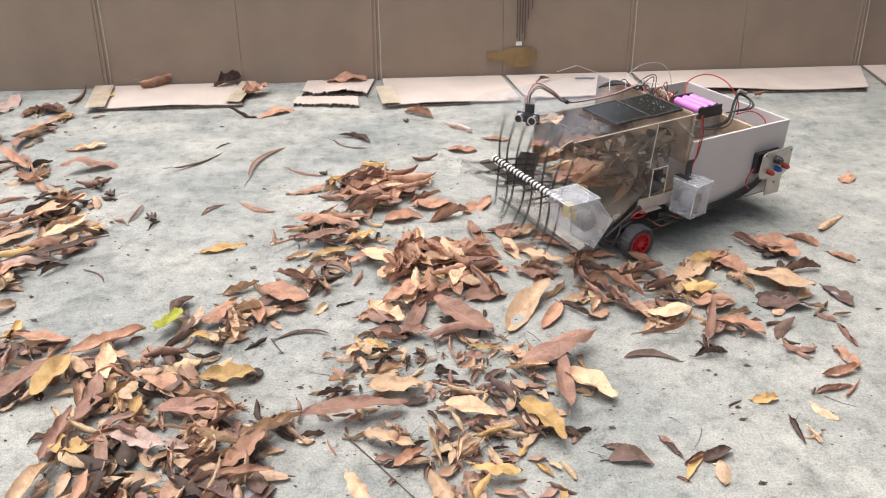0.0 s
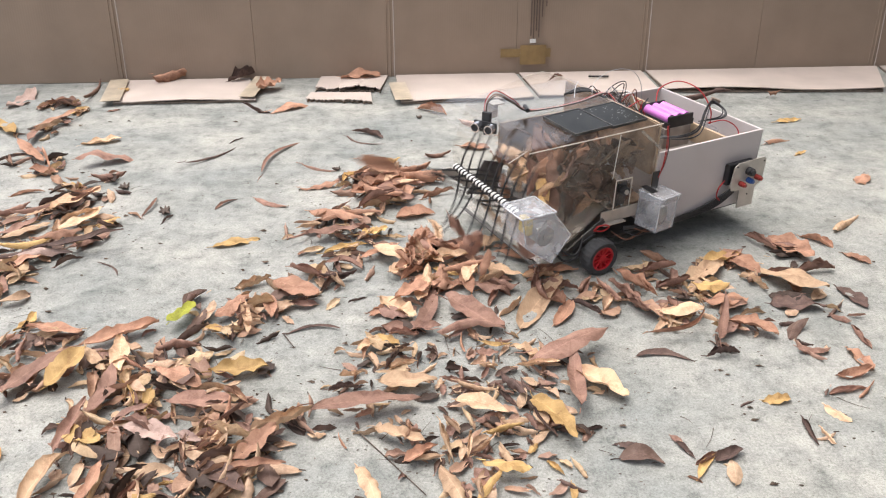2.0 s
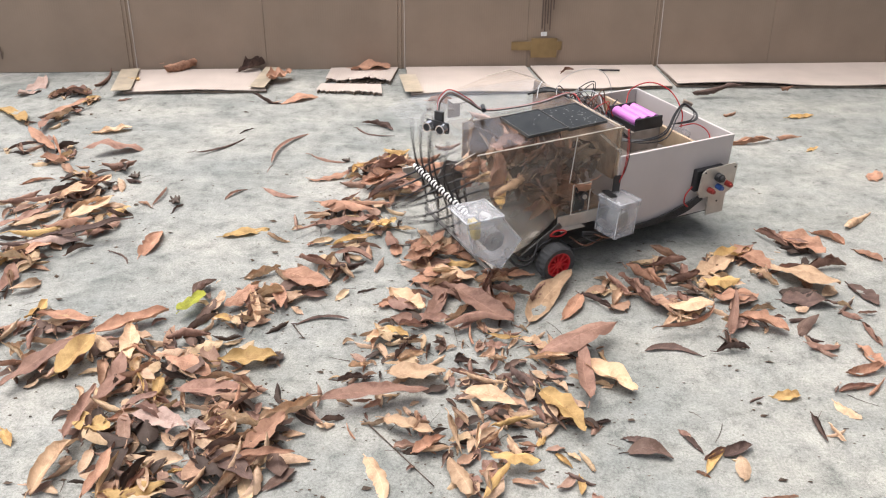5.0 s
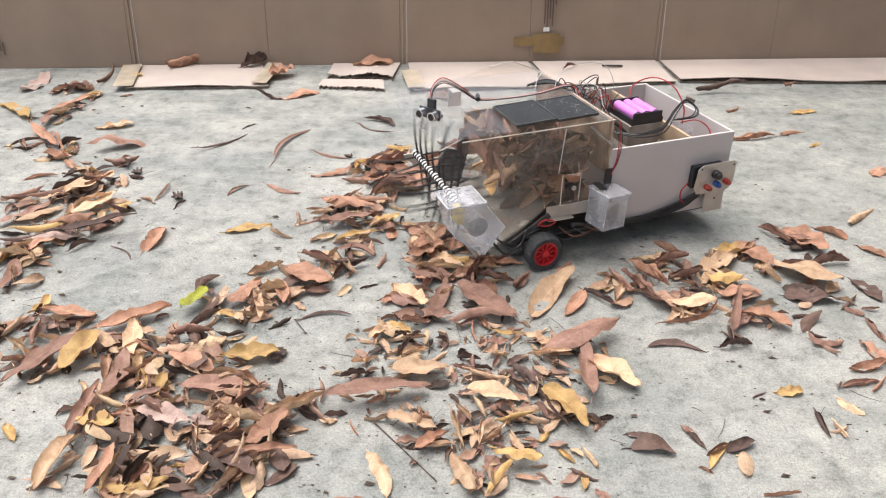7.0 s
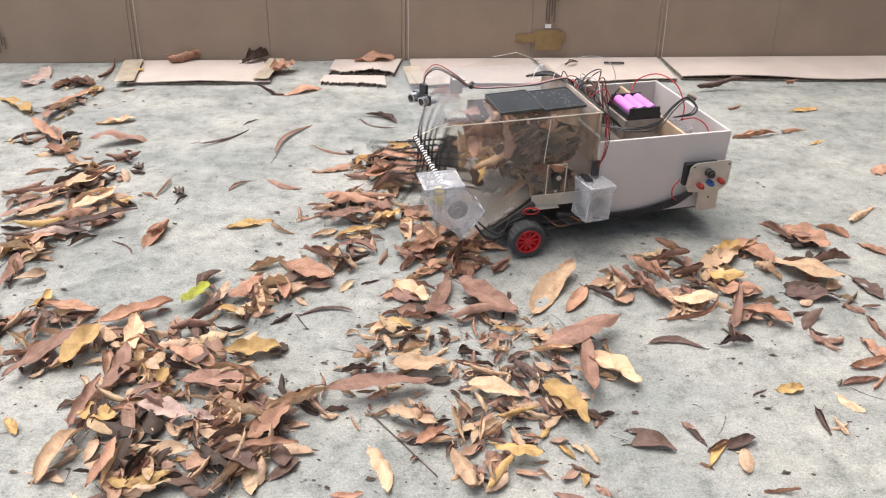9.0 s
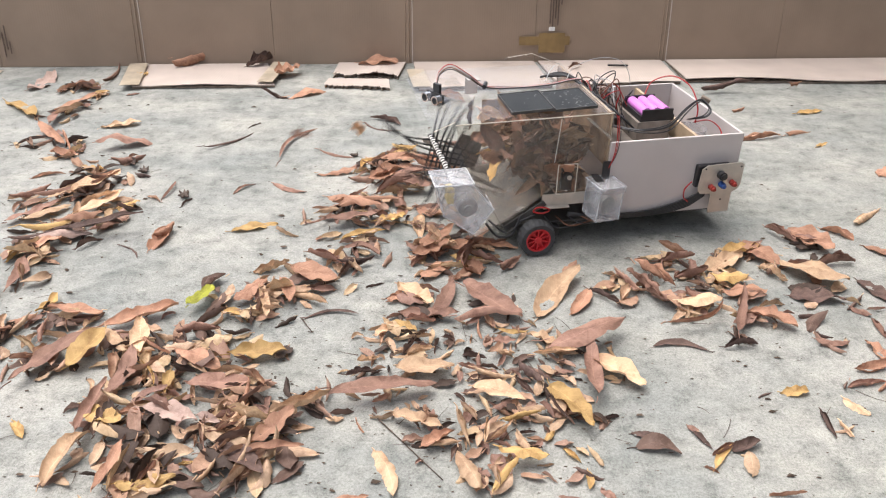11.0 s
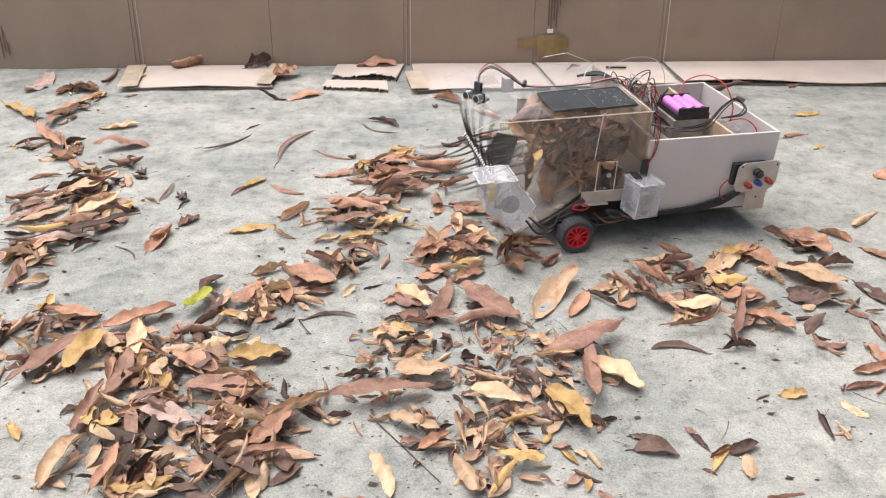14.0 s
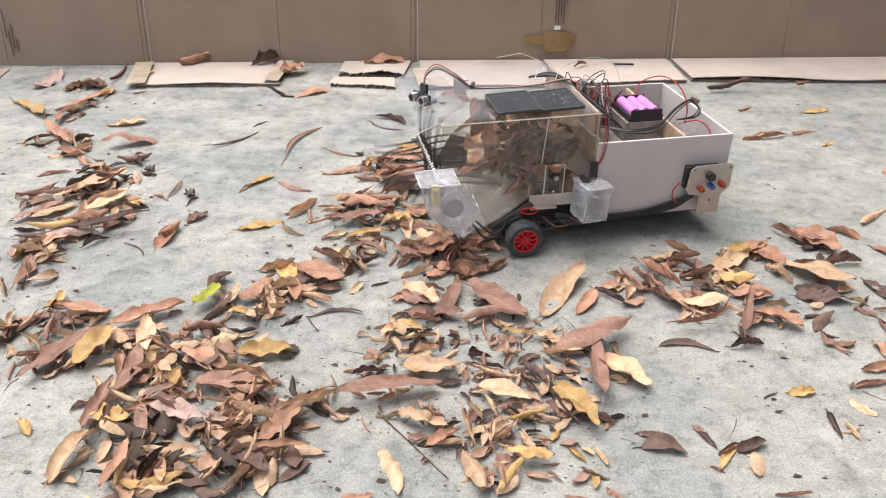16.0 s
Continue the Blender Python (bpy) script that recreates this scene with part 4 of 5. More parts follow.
NEAR_LEFT_DRIFT_B = [
    (-0.559, 0.844, 58, 0.115, 0.026, 3, 0), (-0.513, 0.864, 70, 0.077, 0.042, 2, 0),
    (-0.448, 0.82, 92, 0.088, 0.026, 3, 0), (-0.351, 0.846, -23, 0.074, 0.029, 1, 0),
    (-0.451, 0.897, -73, 0.086, 0.033, 0, 0), (-0.41, 0.811, -56, 0.072, 0.013, 2, 1),
    (-0.377, 0.797, -80, 0.047, 0.019, 2, 0), (-0.392, 1.063, 65, 0.039, 0.021, 5, 1),
    (-0.393, 1.007, 67, 0.06, 0.029, 6, 0), (-0.272, 0.871, 7, 0.079, 0.037, 2, 0),
    (-0.309, 0.799, 3, 0.081, 0.032, 3, 0), (-0.288, 0.761, 74, 0.044, 0.018, 0, 1),
    (-0.267, 0.772, 88, 0.051, 0.014, 1, 1), (-0.443, 0.734, -24, 0.063, 0.032, 2, 0),
]
NEAR_LEFT_DRIFT_C = [
    (-0.281, 0.64, 67, 0.035, 0.018, 0, 1), (-0.344, 0.688, -18, 0.027, 0.014, 0, 0),
    (-0.28, 0.706, 21, 0.04, 0.021, 3, 1), (-0.309, 0.659, 11, 0.024, 0.013, 2, 1),
    (-0.461, 0.75, 85, 0.084, 0.021, 3, 0), (-0.459, 0.665, 77, 0.085, 0.035, 0, 0),
    (-0.401, 0.647, 82, 0.066, 0.018, 1, 0), (-0.401, 0.702, 105, 0.046, 0.011, 3, 1),
    (-0.348, 0.624, 13, 0.064, 0.023, 2, 0), (-0.349, 0.641, 72, 0.055, 0.015, 3, 1),
    (-0.209, 0.675, 6, 0.071, 0.019, 1, 0), (-0.216, 0.713, 51, 0.066, 0.028, 1, 0),
    (-0.191, 0.762, 29, 0.08, 0.033, 0, 1), (-0.246, 0.658, -33, 0.074, 0.033, 4, 0),
]
NEAR_LEFT_DRIFT_D = [
    (-0.354, 0.735, -14, 0.072, 0.03, 5, 0), (-0.302, 0.728, -27, 0.035, 0.019, 5, 0),
    (-0.327, 0.957, -24, 0.047, 0.015, 2, 2), (-0.317, 1.027, 49, 0.063, 0.034, 1, 0),
    (-0.289, 0.995, -72, 0.085, 0.017, 0, 0), (-0.261, 1.024, -68, 0.064, 0.024, 1, 0),
    (-0.222, 1.077, -29, 0.088, 0.047, 1, 0), (-0.302, 1.112, 27, 0.059, 0.032, 0, 1),
    (-0.144, 0.747, 11, 0.022, 0.012, 0, 0), (-0.11, 0.735, -62, 0.027, 0.009, 1, 1),
    (-0.549, 0.719, -47, 0.041, 0.016, 2, 0), (-0.419, 0.875, -35, 0.061, 0.019, 1, 1),
    (-0.342, 0.851, 24, 0.03, 0.016, 3, 1), (-0.264, 0.734, 70, 0.041, 0.02, 0, 1),
]
NEAR_LEFT_DRIFT_E = [
    (-0.359, 0.651, -45, 0.034, 0.015, 1, 1),
]
NEAR_MIDDLE_DRIFT_A = [
    (0.042, 0.877, -13, 0.034, 0.018, 4, 1), (0.041, 0.85, -22, 0.043, 0.019, 3, 1),
    (0.068, 0.824, -16, 0.055, 0.017, 0, 1), (0.087, 0.883, -24, 0.028, 0.015, 0, 1),
    (-0.036, 0.879, 19, 0.039, 0.021, 0, 1), (-0.04, 0.909, 12, 0.035, 0.019, 0, 1),
    (0.001, 0.88, 46, 0.029, 0.016, 0, 1), (-0.111, 0.868, 29, 0.033, 0.018, 0, 1),
    (-0.117, 0.835, 17, 0.043, 0.019, 4, 1), (-0.089, 0.93, 35, 0.04, 0.022, 0, 0),
    (-0.063, 0.945, -31, 0.042, 0.018, 2, 0), (0.119, 0.832, -53, 0.048, 0.025, 4, 1),
    (0.109, 0.809, -59, 0.042, 0.017, 4, 1), (0.158, 0.877, -1, 0.059, 0.016, 0, 1),
]
NEAR_MIDDLE_DRIFT_B = [
    (0.053, 0.718, -96, 0.043, 0.017, 0, 1), (0.073, 0.72, 45, 0.039, 0.017, 0, 1),
    (0.099, 0.744, 20, 0.051, 0.018, 2, 1), (0.118, 0.768, 4, 0.038, 0.017, 0, 0),
    (0.107, 0.728, 13, 0.024, 0.01, 4, 1), (0.098, 0.701, -61, 0.03, 0.016, 0, 0),
    (0.024, 0.722, -77, 0.07, 0.025, 0, 1), (-0.083, 0.792, 12, 0.137, 0.034, 3, 0),
    (-0.029, 0.843, 1, 0.077, 0.039, 0, 0), (-0.086, 0.785, 31, 0.025, 0.011, 1, 0),
    (0.052, 0.939, -85, 0.045, 0.012, 1, 1), (0.087, 0.915, 6, 0.032, 0.017, 3, 0),
    (0.145, 0.918, -31, 0.047, 0.025, 0, 0), (0.103, 0.941, -7, 0.044, 0.011, 2, 2),
]
NEAR_MIDDLE_DRIFT_C = [
    (0.209, 0.918, 26, 0.129, 0.041, 3, 0), (0.209, 0.843, 85, 0.128, 0.029, 3, 0),
    (0.244, 0.844, -45, 0.084, 0.046, 0, 0), (0.072, 0.788, -20, 0.07, 0.029, 0, 0),
    (0.166, 0.764, -60, 0.089, 0.037, 2, 0), (0.15, 0.76, -72, 0.057, 0.012, 4, 1),
    (-0.036, 0.736, -21, 0.067, 0.024, 0, 0), (-0.008, 0.708, 35, 0.048, 0.024, 1, 0),
    (0.098, 0.682, -7, 0.057, 0.021, 2, 0), (0.029, 0.652, -67, 0.063, 0.025, 0, 0),
    (0.076, 0.651, 58, 0.067, 0.013, 2, 0), (0.063, 0.663, -24, 0.02, 0.011, 1, 0),
    (-0.073, 0.656, -69, 0.075, 0.026, 0, 0), (0.135, 0.724, 59, 0.026, 0.009, 2, 0),
]
NEAR_MIDDLE_DRIFT_D = [
    (0.16, 0.691, -50, 0.028, 0.013, 2, 1), (0.177, 0.659, -19, 0.033, 0.011, 4, 1),
    (0.174, 0.651, -92, 0.028, 0.01, 2, 0), (0.196, 0.632, -45, 0.022, 0.012, 3, 0),
    (0.221, 0.763, 14, 0.022, 0.01, 4, 1), (-0.107, 0.619, 7, 0.036, 0.012, 1, 0),
    (0.003, 0.928, -56, 0.018, 0.008, 4, 1), (0.145, 0.835, -53, 0.042, 0.008, 4, 2),
]
MIDDLE_HEAP = [
    (-0.05, 1.03, -45, 0.078, 0.041, 0, 0), (0.072, 1.014, -42, 0.114, 0.046, 3, 0),
    (0.065, 0.958, 7, 0.099, 0.024, 3, 2), (-0.028, 0.979, -8, 0.09, 0.032, 3, 0),
    (-0.006, 1.033, 76, 0.11, 0.028, 3, 0), (-0.017, 1.113, 50, 0.073, 0.035, 1, 0),
    (-0.026, 1.165, 35, 0.078, 0.032, 1, 0), (-0.084, 1.032, 62, 0.038, 0.018, 1, 0),
    (0.041, 1.105, 37, 0.063, 0.028, 1, 0), (-0.04, 0.961, 13, 0.046, 0.025, 3, 1),
    (0.184, 1.044, 57, 0.142, 0.048, 0, 0), (0.217, 1.027, 61, 0.075, 0.029, 1, 0),
    (0.213, 1.132, 57, 0.05, 0.019, 1, 0), (0.257, 1.036, -48, 0.064, 0.021, 4, 1),
]
RIGHT_DRIFT_A = [
    (0.625, 1.114, -42, 0.107, 0.058, 0, 0), (0.474, 1.091, 9, 0.066, 0.03, 2, 0),
    (0.405, 1.015, 8, 0.07, 0.038, 0, 0), (0.388, 0.988, 30, 0.118, 0.014, 1, 2),
    (0.461, 0.989, 69, 0.129, 0.017, 3, 0), (0.61, 1.049, -9, 0.082, 0.044, 4, 0),
    (0.713, 1.078, -73, 0.065, 0.035, 4, 0), (0.51, 0.98, -28, 0.07, 0.038, 1, 0),
    (0.326, 1.054, -63, 0.094, 0.038, 3, 1), (0.35, 1.098, -64, 0.098, 0.043, 1, 1),
    (0.415, 1.103, 29, 0.072, 0.035, 3, 1), (0.483, 1.151, 34, 0.098, 0.041, 0, 0),
    (0.527, 1.19, 17, 0.071, 0.038, 2, 0),
]
RIGHT_DRIFT_B = [
    (0.562, 1.182, -60, 0.082, 0.044, 1, 0), (0.665, 1.226, -57, 0.089, 0.048, 1, 0),
    (0.624, 1.255, -57, 0.069, 0.037, 3, 1), (0.736, 1.27, -42, 0.058, 0.031, 1, 1),
    (0.826, 1.341, 41, 0.103, 0.028, 0, 1), (0.784, 1.209, -47, 0.049, 0.027, 1, 0),
    (0.664, 1.014, -41, 0.032, 0.017, 3, 0), (0.679, 1.156, 14, 0.085, 0.046, 3, 1),
    (0.399, 1.146, 14, 0.065, 0.035, 3, 1), (0.399, 1.035, -78, 0.046, 0.024, 3, 1),
    (0.559, 1.116, -61, 0.056, 0.03, 0, 1), (0.492, 1.058, 8, 0.073, 0.038, 1, 0),
    (0.301, 1.078, -62, 0.062, 0.028, 3, 1),
]
NEAR_RIGHT_SCATTER_A = [
    (0.583, 0.929, -2, 0.047, 0.02, 3, 0), (0.575, 0.941, -34, 0.023, 0.012, 4, 1),
    (0.353, 0.909, -9, 0.08, 0.015, 4, 2), (0.443, 0.919, 11, 0.051, 0.025, 4, 1),
    (0.485, 0.818, 5, 0.038, 0.02, 2, 0), (0.506, 0.757, -90, 0.049, 0.018, 4, 1),
    (0.559, 0.791, -54, 0.037, 0.02, 0, 0), (0.596, 0.838, 12, 0.059, 0.019, 3, 1),
    (0.621, 0.875, 13, 0.059, 0.025, 1, 1), (0.645, 0.909, -74, 0.051, 0.026, 1, 0),
    (0.676, 0.966, -85, 0.054, 0.022, 3, 1), (0.522, 0.742, -74, 0.029, 0.014, 0, 1),
]
NEAR_RIGHT_SCATTER_B = [
    (0.62, 0.838, 43, 0.051, 0.013, 1, 1), (0.331, 0.722, -60, 0.032, 0.012, 4, 1),
    (0.354, 0.708, 30, 0.037, 0.019, 3, 1), (0.384, 0.712, 23, 0.042, 0.023, 4, 0),
    (0.35, 0.694, 50, 0.047, 0.012, 2, 0), (0.329, 0.673, -34, 0.018, 0.009, 1, 1),
    (0.257, 0.73, -10, 0.03, 0.015, 4, 0), (0.441, 0.81, 27, 0.025, 0.007, 4, 1),
    (0.22, 0.758, 14, 0.022, 0.01, 4, 1), (0.574, 0.994, 6, 0.035, 0.012, 4, 2),
    (0.407, 0.635, -1, 0.04, 0.014, 1, 1),
]
FAR_LEFT_DRIFT_A = [
    (-0.771, 1.291, 50, 0.087, 0.03, 0, 0), (-0.693, 1.257, 36, 0.08, 0.031, 1, 0),
    (-0.691, 1.192, 24, 0.084, 0.031, 5, 0), (-0.693, 1.338, 45, 0.09, 0.028, 0, 1),
    (-0.83, 1.356, 34, 0.072, 0.029, 3, 1), (-0.632, 1.244, 46, 0.07, 0.022, 3, 0),
    (-0.718, 1.151, 26, 0.072, 0.029, 1, 0), (-0.766, 1.366, 60, 0.089, 0.023, 0, 0),
    (-1.136, 2.057, 88, 0.142, 0.053, 5, 0), (-0.989, 2.009, -29, 0.103, 0.053, 3, 0),
    (-0.966, 2.126, 97, 0.164, 0.028, 3, 1), (-1.012, 1.999, 47, 0.08, 0.022, 1, 1),
    (-0.935, 1.957, 65, 0.061, 0.017, 2, 0), (-0.949, 1.861, 62, 0.131, 0.022, 1, 0),
]
FAR_LEFT_DRIFT_B = [
    (-0.966, 1.791, 95, 0.124, 0.027, 3, 0), (-1.09, 1.839, -42, 0.171, 0.045, 2, 0),
    (-0.932, 1.668, -45, 0.14, 0.032, 1, 0), (-0.801, 1.75, 21, 0.086, 0.038, 0, 0),
    (-0.739, 1.622, 22, 0.117, 0.044, 3, 0), (-0.868, 1.609, -60, 0.099, 0.012, 1, 1),
    (-0.853, 1.558, -6, 0.062, 0.034, 1, 0), (-0.763, 1.482, 13, 0.047, 0.026, 2, 0),
    (-0.702, 1.537, 21, 0.066, 0.032, 3, 1), (-0.846, 1.46, 18, 0.062, 0.013, 1, 2),
    (-0.717, 1.402, 64, 0.118, 0.042, 0, 0), (-0.74, 1.4, 38, 0.09, 0.029, 4, 1),
    (-0.68, 1.328, 65, 0.108, 0.034, 0, 0), (-0.796, 1.288, 48, 0.097, 0.027, 3, 0),
]
FAR_LEFT_DRIFT_C = [
    (-0.734, 1.234, 29, 0.097, 0.021, 2, 2), (-0.648, 1.229, 12, 0.159, 0.022, 4, 2),
    (-0.624, 1.323, 54, 0.046, 0.025, 2, 0), (-0.782, 1.366, 46, 0.091, 0.02, 3, 2),
    (-0.735, 1.192, 28, 0.094, 0.018, 4, 2), (-0.752, 1.132, 72, 0.04, 0.021, 2, 1),
    (-0.707, 1.12, -51, 0.082, 0.025, 0, 1), (-0.711, 1.428, 55, 0.068, 0.028, 1, 0),
    (-0.724, 1.074, 100, 0.089, 0.026, 3, 0), (-0.948, 1.632, 27, 0.082, 0.013, 4, 2),
]
OPEN_FLOOR_A = [
    (-0.515, 1.668, 50, 0.13, 0.01, 4, 2), (-0.349, 1.662, 74, 0.185, 0.012, 3, 2),
    (-0.255, 1.605, -26, 0.087, 0.012, 3, 2), (-0.24, 1.498, 11, 0.081, 0.027, 1, 0),
    (-0.575, 1.407, 88, 0.079, 0.009, 3, 2), (-0.421, 1.419, 53, 0.055, 0.009, 3, 2),
    (-0.33, 1.427, -27, 0.082, 0.019, 3, 2), (-0.163, 1.77, -24, 0.098, 0.009, 4, 2),
    (-0.648, 1.468, -16, 0.036, 0.02, 4, 1), (-0.521, 1.352, 74, 0.039, 0.01, 4, 1),
    (-0.119, 1.066, 33, 0.034, 0.009, 4, 1), (-0.181, 0.976, 9, 0.08, 0.009, 4, 2),
    (-0.232, 1.218, 40, 0.024, 0.01, 1, 0), (-0.568, 1.16, -42, 0.061, 0.005, 4, 2),
]
OPEN_FLOOR_B = [
    (-0.363, 1.256, 23, 0.081, 0.03, 2, 0), (-0.476, 1.763, 44, 0.039, 0.008, 4, 1),
]
OPEN_FLOOR_C = [
    (0.103, 1.867, -38, 0.074, 0.04, 5, 1), (0.104, 1.731, -11, 0.07, 0.038, 1, 0),
    (0.015, 1.668, 15, 0.057, 0.031, 3, 1), (-0.102, 1.636, 9, 0.056, 0.03, 2, 0),
    (0.192, 1.798, -11, 0.059, 0.032, 3, 0), (-0.001, 1.978, -34, 0.09, 0.049, 1, 1),
    (-0.16, 1.8, -30, 0.086, 0.026, 4, 2),
]
SWEEPING_HEAP = [
    (-0.185, 1.336, -11, 0.101, 0.039, 1, 0), (-0.181, 1.278, 15, 0.099, 0.031, 3, 0),
    (-0.108, 1.28, 24, 0.056, 0.031, 2, 0), (-0.153, 1.216, 21, 0.077, 0.019, 2, 0),
    (-0.244, 1.293, 65, 0.09, 0.008, 3, 2), (-0.187, 1.379, 58, 0.076, 0.014, 3, 1),
    (-0.121, 1.481, 37, 0.1, 0.037, 1, 0), (-0.11, 1.397, 17, 0.071, 0.039, 3, 1),
    (-0.104, 1.612, 32, 0.046, 0.02, 2, 0), (-0.143, 1.541, 38, 0.062, 0.025, 1, 1),
    (-0.151, 1.331, 19, 0.121, 0.019, 1, 2), (-0.209, 1.133, -28, 0.075, 0.031, 3, 1),
    (-0.158, 1.126, 20, 0.062, 0.023, 4, 1), (-0.153, 1.164, -15, 0.066, 0.021, 3, 2),
]
BRUSH_ROW = [
    (-0.12, 1.529, 24, 0.094, 0.042, 1, 0), (-0.063, 1.473, 21, 0.103, 0.039, 3, 0),
    (-0.016, 1.516, 7, 0.101, 0.051, 1, 1), (-0.079, 1.423, -3, 0.084, 0.046, 3, 0),
    (0.015, 1.461, 28, 0.07, 0.03, 1, 1), (-0.137, 1.46, 41, 0.07, 0.031, 1, 0),
    (-0.049, 1.558, 14, 0.09, 0.037, 1, 1), (-0.169, 1.515, 61, 0.068, 0.022, 2, 2),
    (0.036, 1.207, 37, 0.093, 0.03, 1, 0), (-0.019, 1.204, 54, 0.093, 0.031, 1, 0),
    (0.036, 1.157, -6, 0.056, 0.025, 2, 0),
]
WALL_FOOT_A = [
    (-0.757, 2.224, 43, 0.129, 0.035, 1, 1), (-0.565, 2.231, 40, 0.083, 0.033, 4, 1),
    (-0.469, 2.154, 37, 0.075, 0.04, 1, 0), (-0.385, 1.989, 35, 0.103, 0.041, 1, 0),
    (-0.215, 2.247, 12, 0.11, 0.042, 1, 0), (-0.872, 2.113, 3, 0.03, 0.016, 2, 0),
    (-0.85, 1.971, 37, 0.033, 0.013, 3, 0), (-0.47, 1.97, -11, 0.072, 0.021, 4, 1),
    (0.371, 2.245, 44, 0.059, 0.021, 3, 1), (0.767, 2.069, 11, 0.144, 0.035, 4, 1),
    (0.759, 1.932, 39, 0.051, 0.019, 1, 1), (0.941, 1.919, 16, 0.073, 0.023, 2, 0),
    (0.854, 1.771, 20, 0.072, 0.023, 1, 0), (0.884, 1.7, 31, 0.036, 0.012, 2, 0),
]
WALL_FOOT_B = [
    (0.747, 1.738, 16, 0.112, 0.033, 1, 1), (0.976, 2.114, 18, 0.038, 0.02, 1, 1),
    (0.964, 1.558, 46, 0.065, 0.035, 1, 0),
]

ZONES = [
    ("near left drift", "in the thick near drift", NEAR_LEFT_DRIFT_A),
    ("near left drift", "in the thick near drift", NEAR_LEFT_DRIFT_B),
    ("near left drift", "in the thick near drift", NEAR_LEFT_DRIFT_C),
    ("near left drift", "in the thick near drift", NEAR_LEFT_DRIFT_D),
    ("near left drift", "in the thick near drift", NEAR_LEFT_DRIFT_E),
    ("near middle drift", "in the crumbled leaf drift", NEAR_MIDDLE_DRIFT_A),
    ("near middle drift", "in the crumbled leaf drift", NEAR_MIDDLE_DRIFT_B),
    ("near middle drift", "in the crumbled leaf drift", NEAR_MIDDLE_DRIFT_C),
    ("near middle drift", "in the crumbled leaf drift", NEAR_MIDDLE_DRIFT_D),
    ("middle heap", "heaped beside the robot", MIDDLE_HEAP),
    ("right drift", "in a loose drift", RIGHT_DRIFT_A),
    ("right drift", "in a loose drift", RIGHT_DRIFT_B),
    ("near right scatter", "scattered on bare concrete", NEAR_RIGHT_SCATTER_A),
    ("near right scatter", "scattered on bare concrete", NEAR_RIGHT_SCATTER_B),
    ("far left drift", "in the long thin drift", FAR_LEFT_DRIFT_A),
    ("far left drift", "in the long thin drift", FAR_LEFT_DRIFT_B),
    ("far left drift", "in the long thin drift", FAR_LEFT_DRIFT_C),
    ("open floor", "alone on bare concrete", OPEN_FLOOR_A),
    ("open floor", "alone on bare concrete", OPEN_FLOOR_B),
    ("open floor", "alone on bare concrete", OPEN_FLOOR_C),
    ("sweeping heap", "in the heap the robot sweeps", SWEEPING_HEAP),
    ("brush row", "before the brush", BRUSH_ROW),
    ("wall foot", "by the cardboard flaps", WALL_FOOT_A),
    ("wall foot", "by the cardboard flaps", WALL_FOOT_B),
]
# beneath the leaves that stand out: the mixed litter of each drift, broken and small
COUNTS = {"near left drift": 480, "near middle drift": 360, "right drift": 130, "middle heap": 40, "far left drift": 190,
          "near right scatter": 16, "sweeping heap": 110, "brush row": 60}
rnd = random.Random(21)
marks = [r[:2] for z, w, rows in ZONES for r in rows]
crowd = lambda x, y: sum(1 for a, b in marks if math.hypot(a - x, b - y) < 0.085)
litter = []
for zone, words, rows in ZONES:
    todo = round(COUNTS.get(zone, 0) * len(rows) / sum(len(r) for z, w, r in ZONES if z == zone))
    for k in range(todo):
        x, y, h, l, w, c, s = rows[rnd.randrange(len(rows))]
        if l < 0.03 or crowd(x, y) < (2 if zone == "far left drift" else 4):
            continue
        x, y, length = x + rnd.gauss(0, 0.024), y + rnd.gauss(0, 0.024), rnd.uniform(0.014, 0.042) if zone == "near middle drift" else rnd.uniform(0.02, 0.062)
        p, f, u = leaf_shape(length, length * rnd.uniform(0.25, 0.55), rnd.choice((0, 0, 1, 1, 2)), 9000 + len(litter), 8, 4)
        m = pose(0, 0, 0, rnd.choice((0, 0, 180)) + rnd.uniform(-18, 18), rnd.uniform(-14, 14), rnd.uniform(0, 360))
        q = [m @ Vector(v) for v in p]
        low = sorted(v.z for v in q)[len(q) // 8]
        z = resting_height(x, y, length, 0.0016, 0.013)
        litter.append(([(v.x + x, v.y + y, v.z - low + z + 0.0006) for v in q], f, u))
tagged(new("leaf_litter", leaf_data("leaf_litter", litter, LITTER)), "broken and crumpled dry leaves under the drifts", "leaf litter", kind="stuff")

seed = 100
for zone, words, rows in ZONES:
    for x, y, heading, length, width, colour, style in rows:
        seed += 1
        by_wall = zone == "wall foot" and y > 2.0 and x < 0.3
        ob = loose_leaf(length * 1.08, width * ((1.5, 1.7, 1.2) if by_wall else (0.92, 0.85, 1.0))[style], colour, style, seed, words)
        onto = 0.014 if colour == 6 else 0.012 if zone == "wall foot" and y > 2.03 and x < 1.2 else 0.0
        ob.matrix_world = lay(ob, x, y, onto + resting_height(x, y, length), heading, seed)

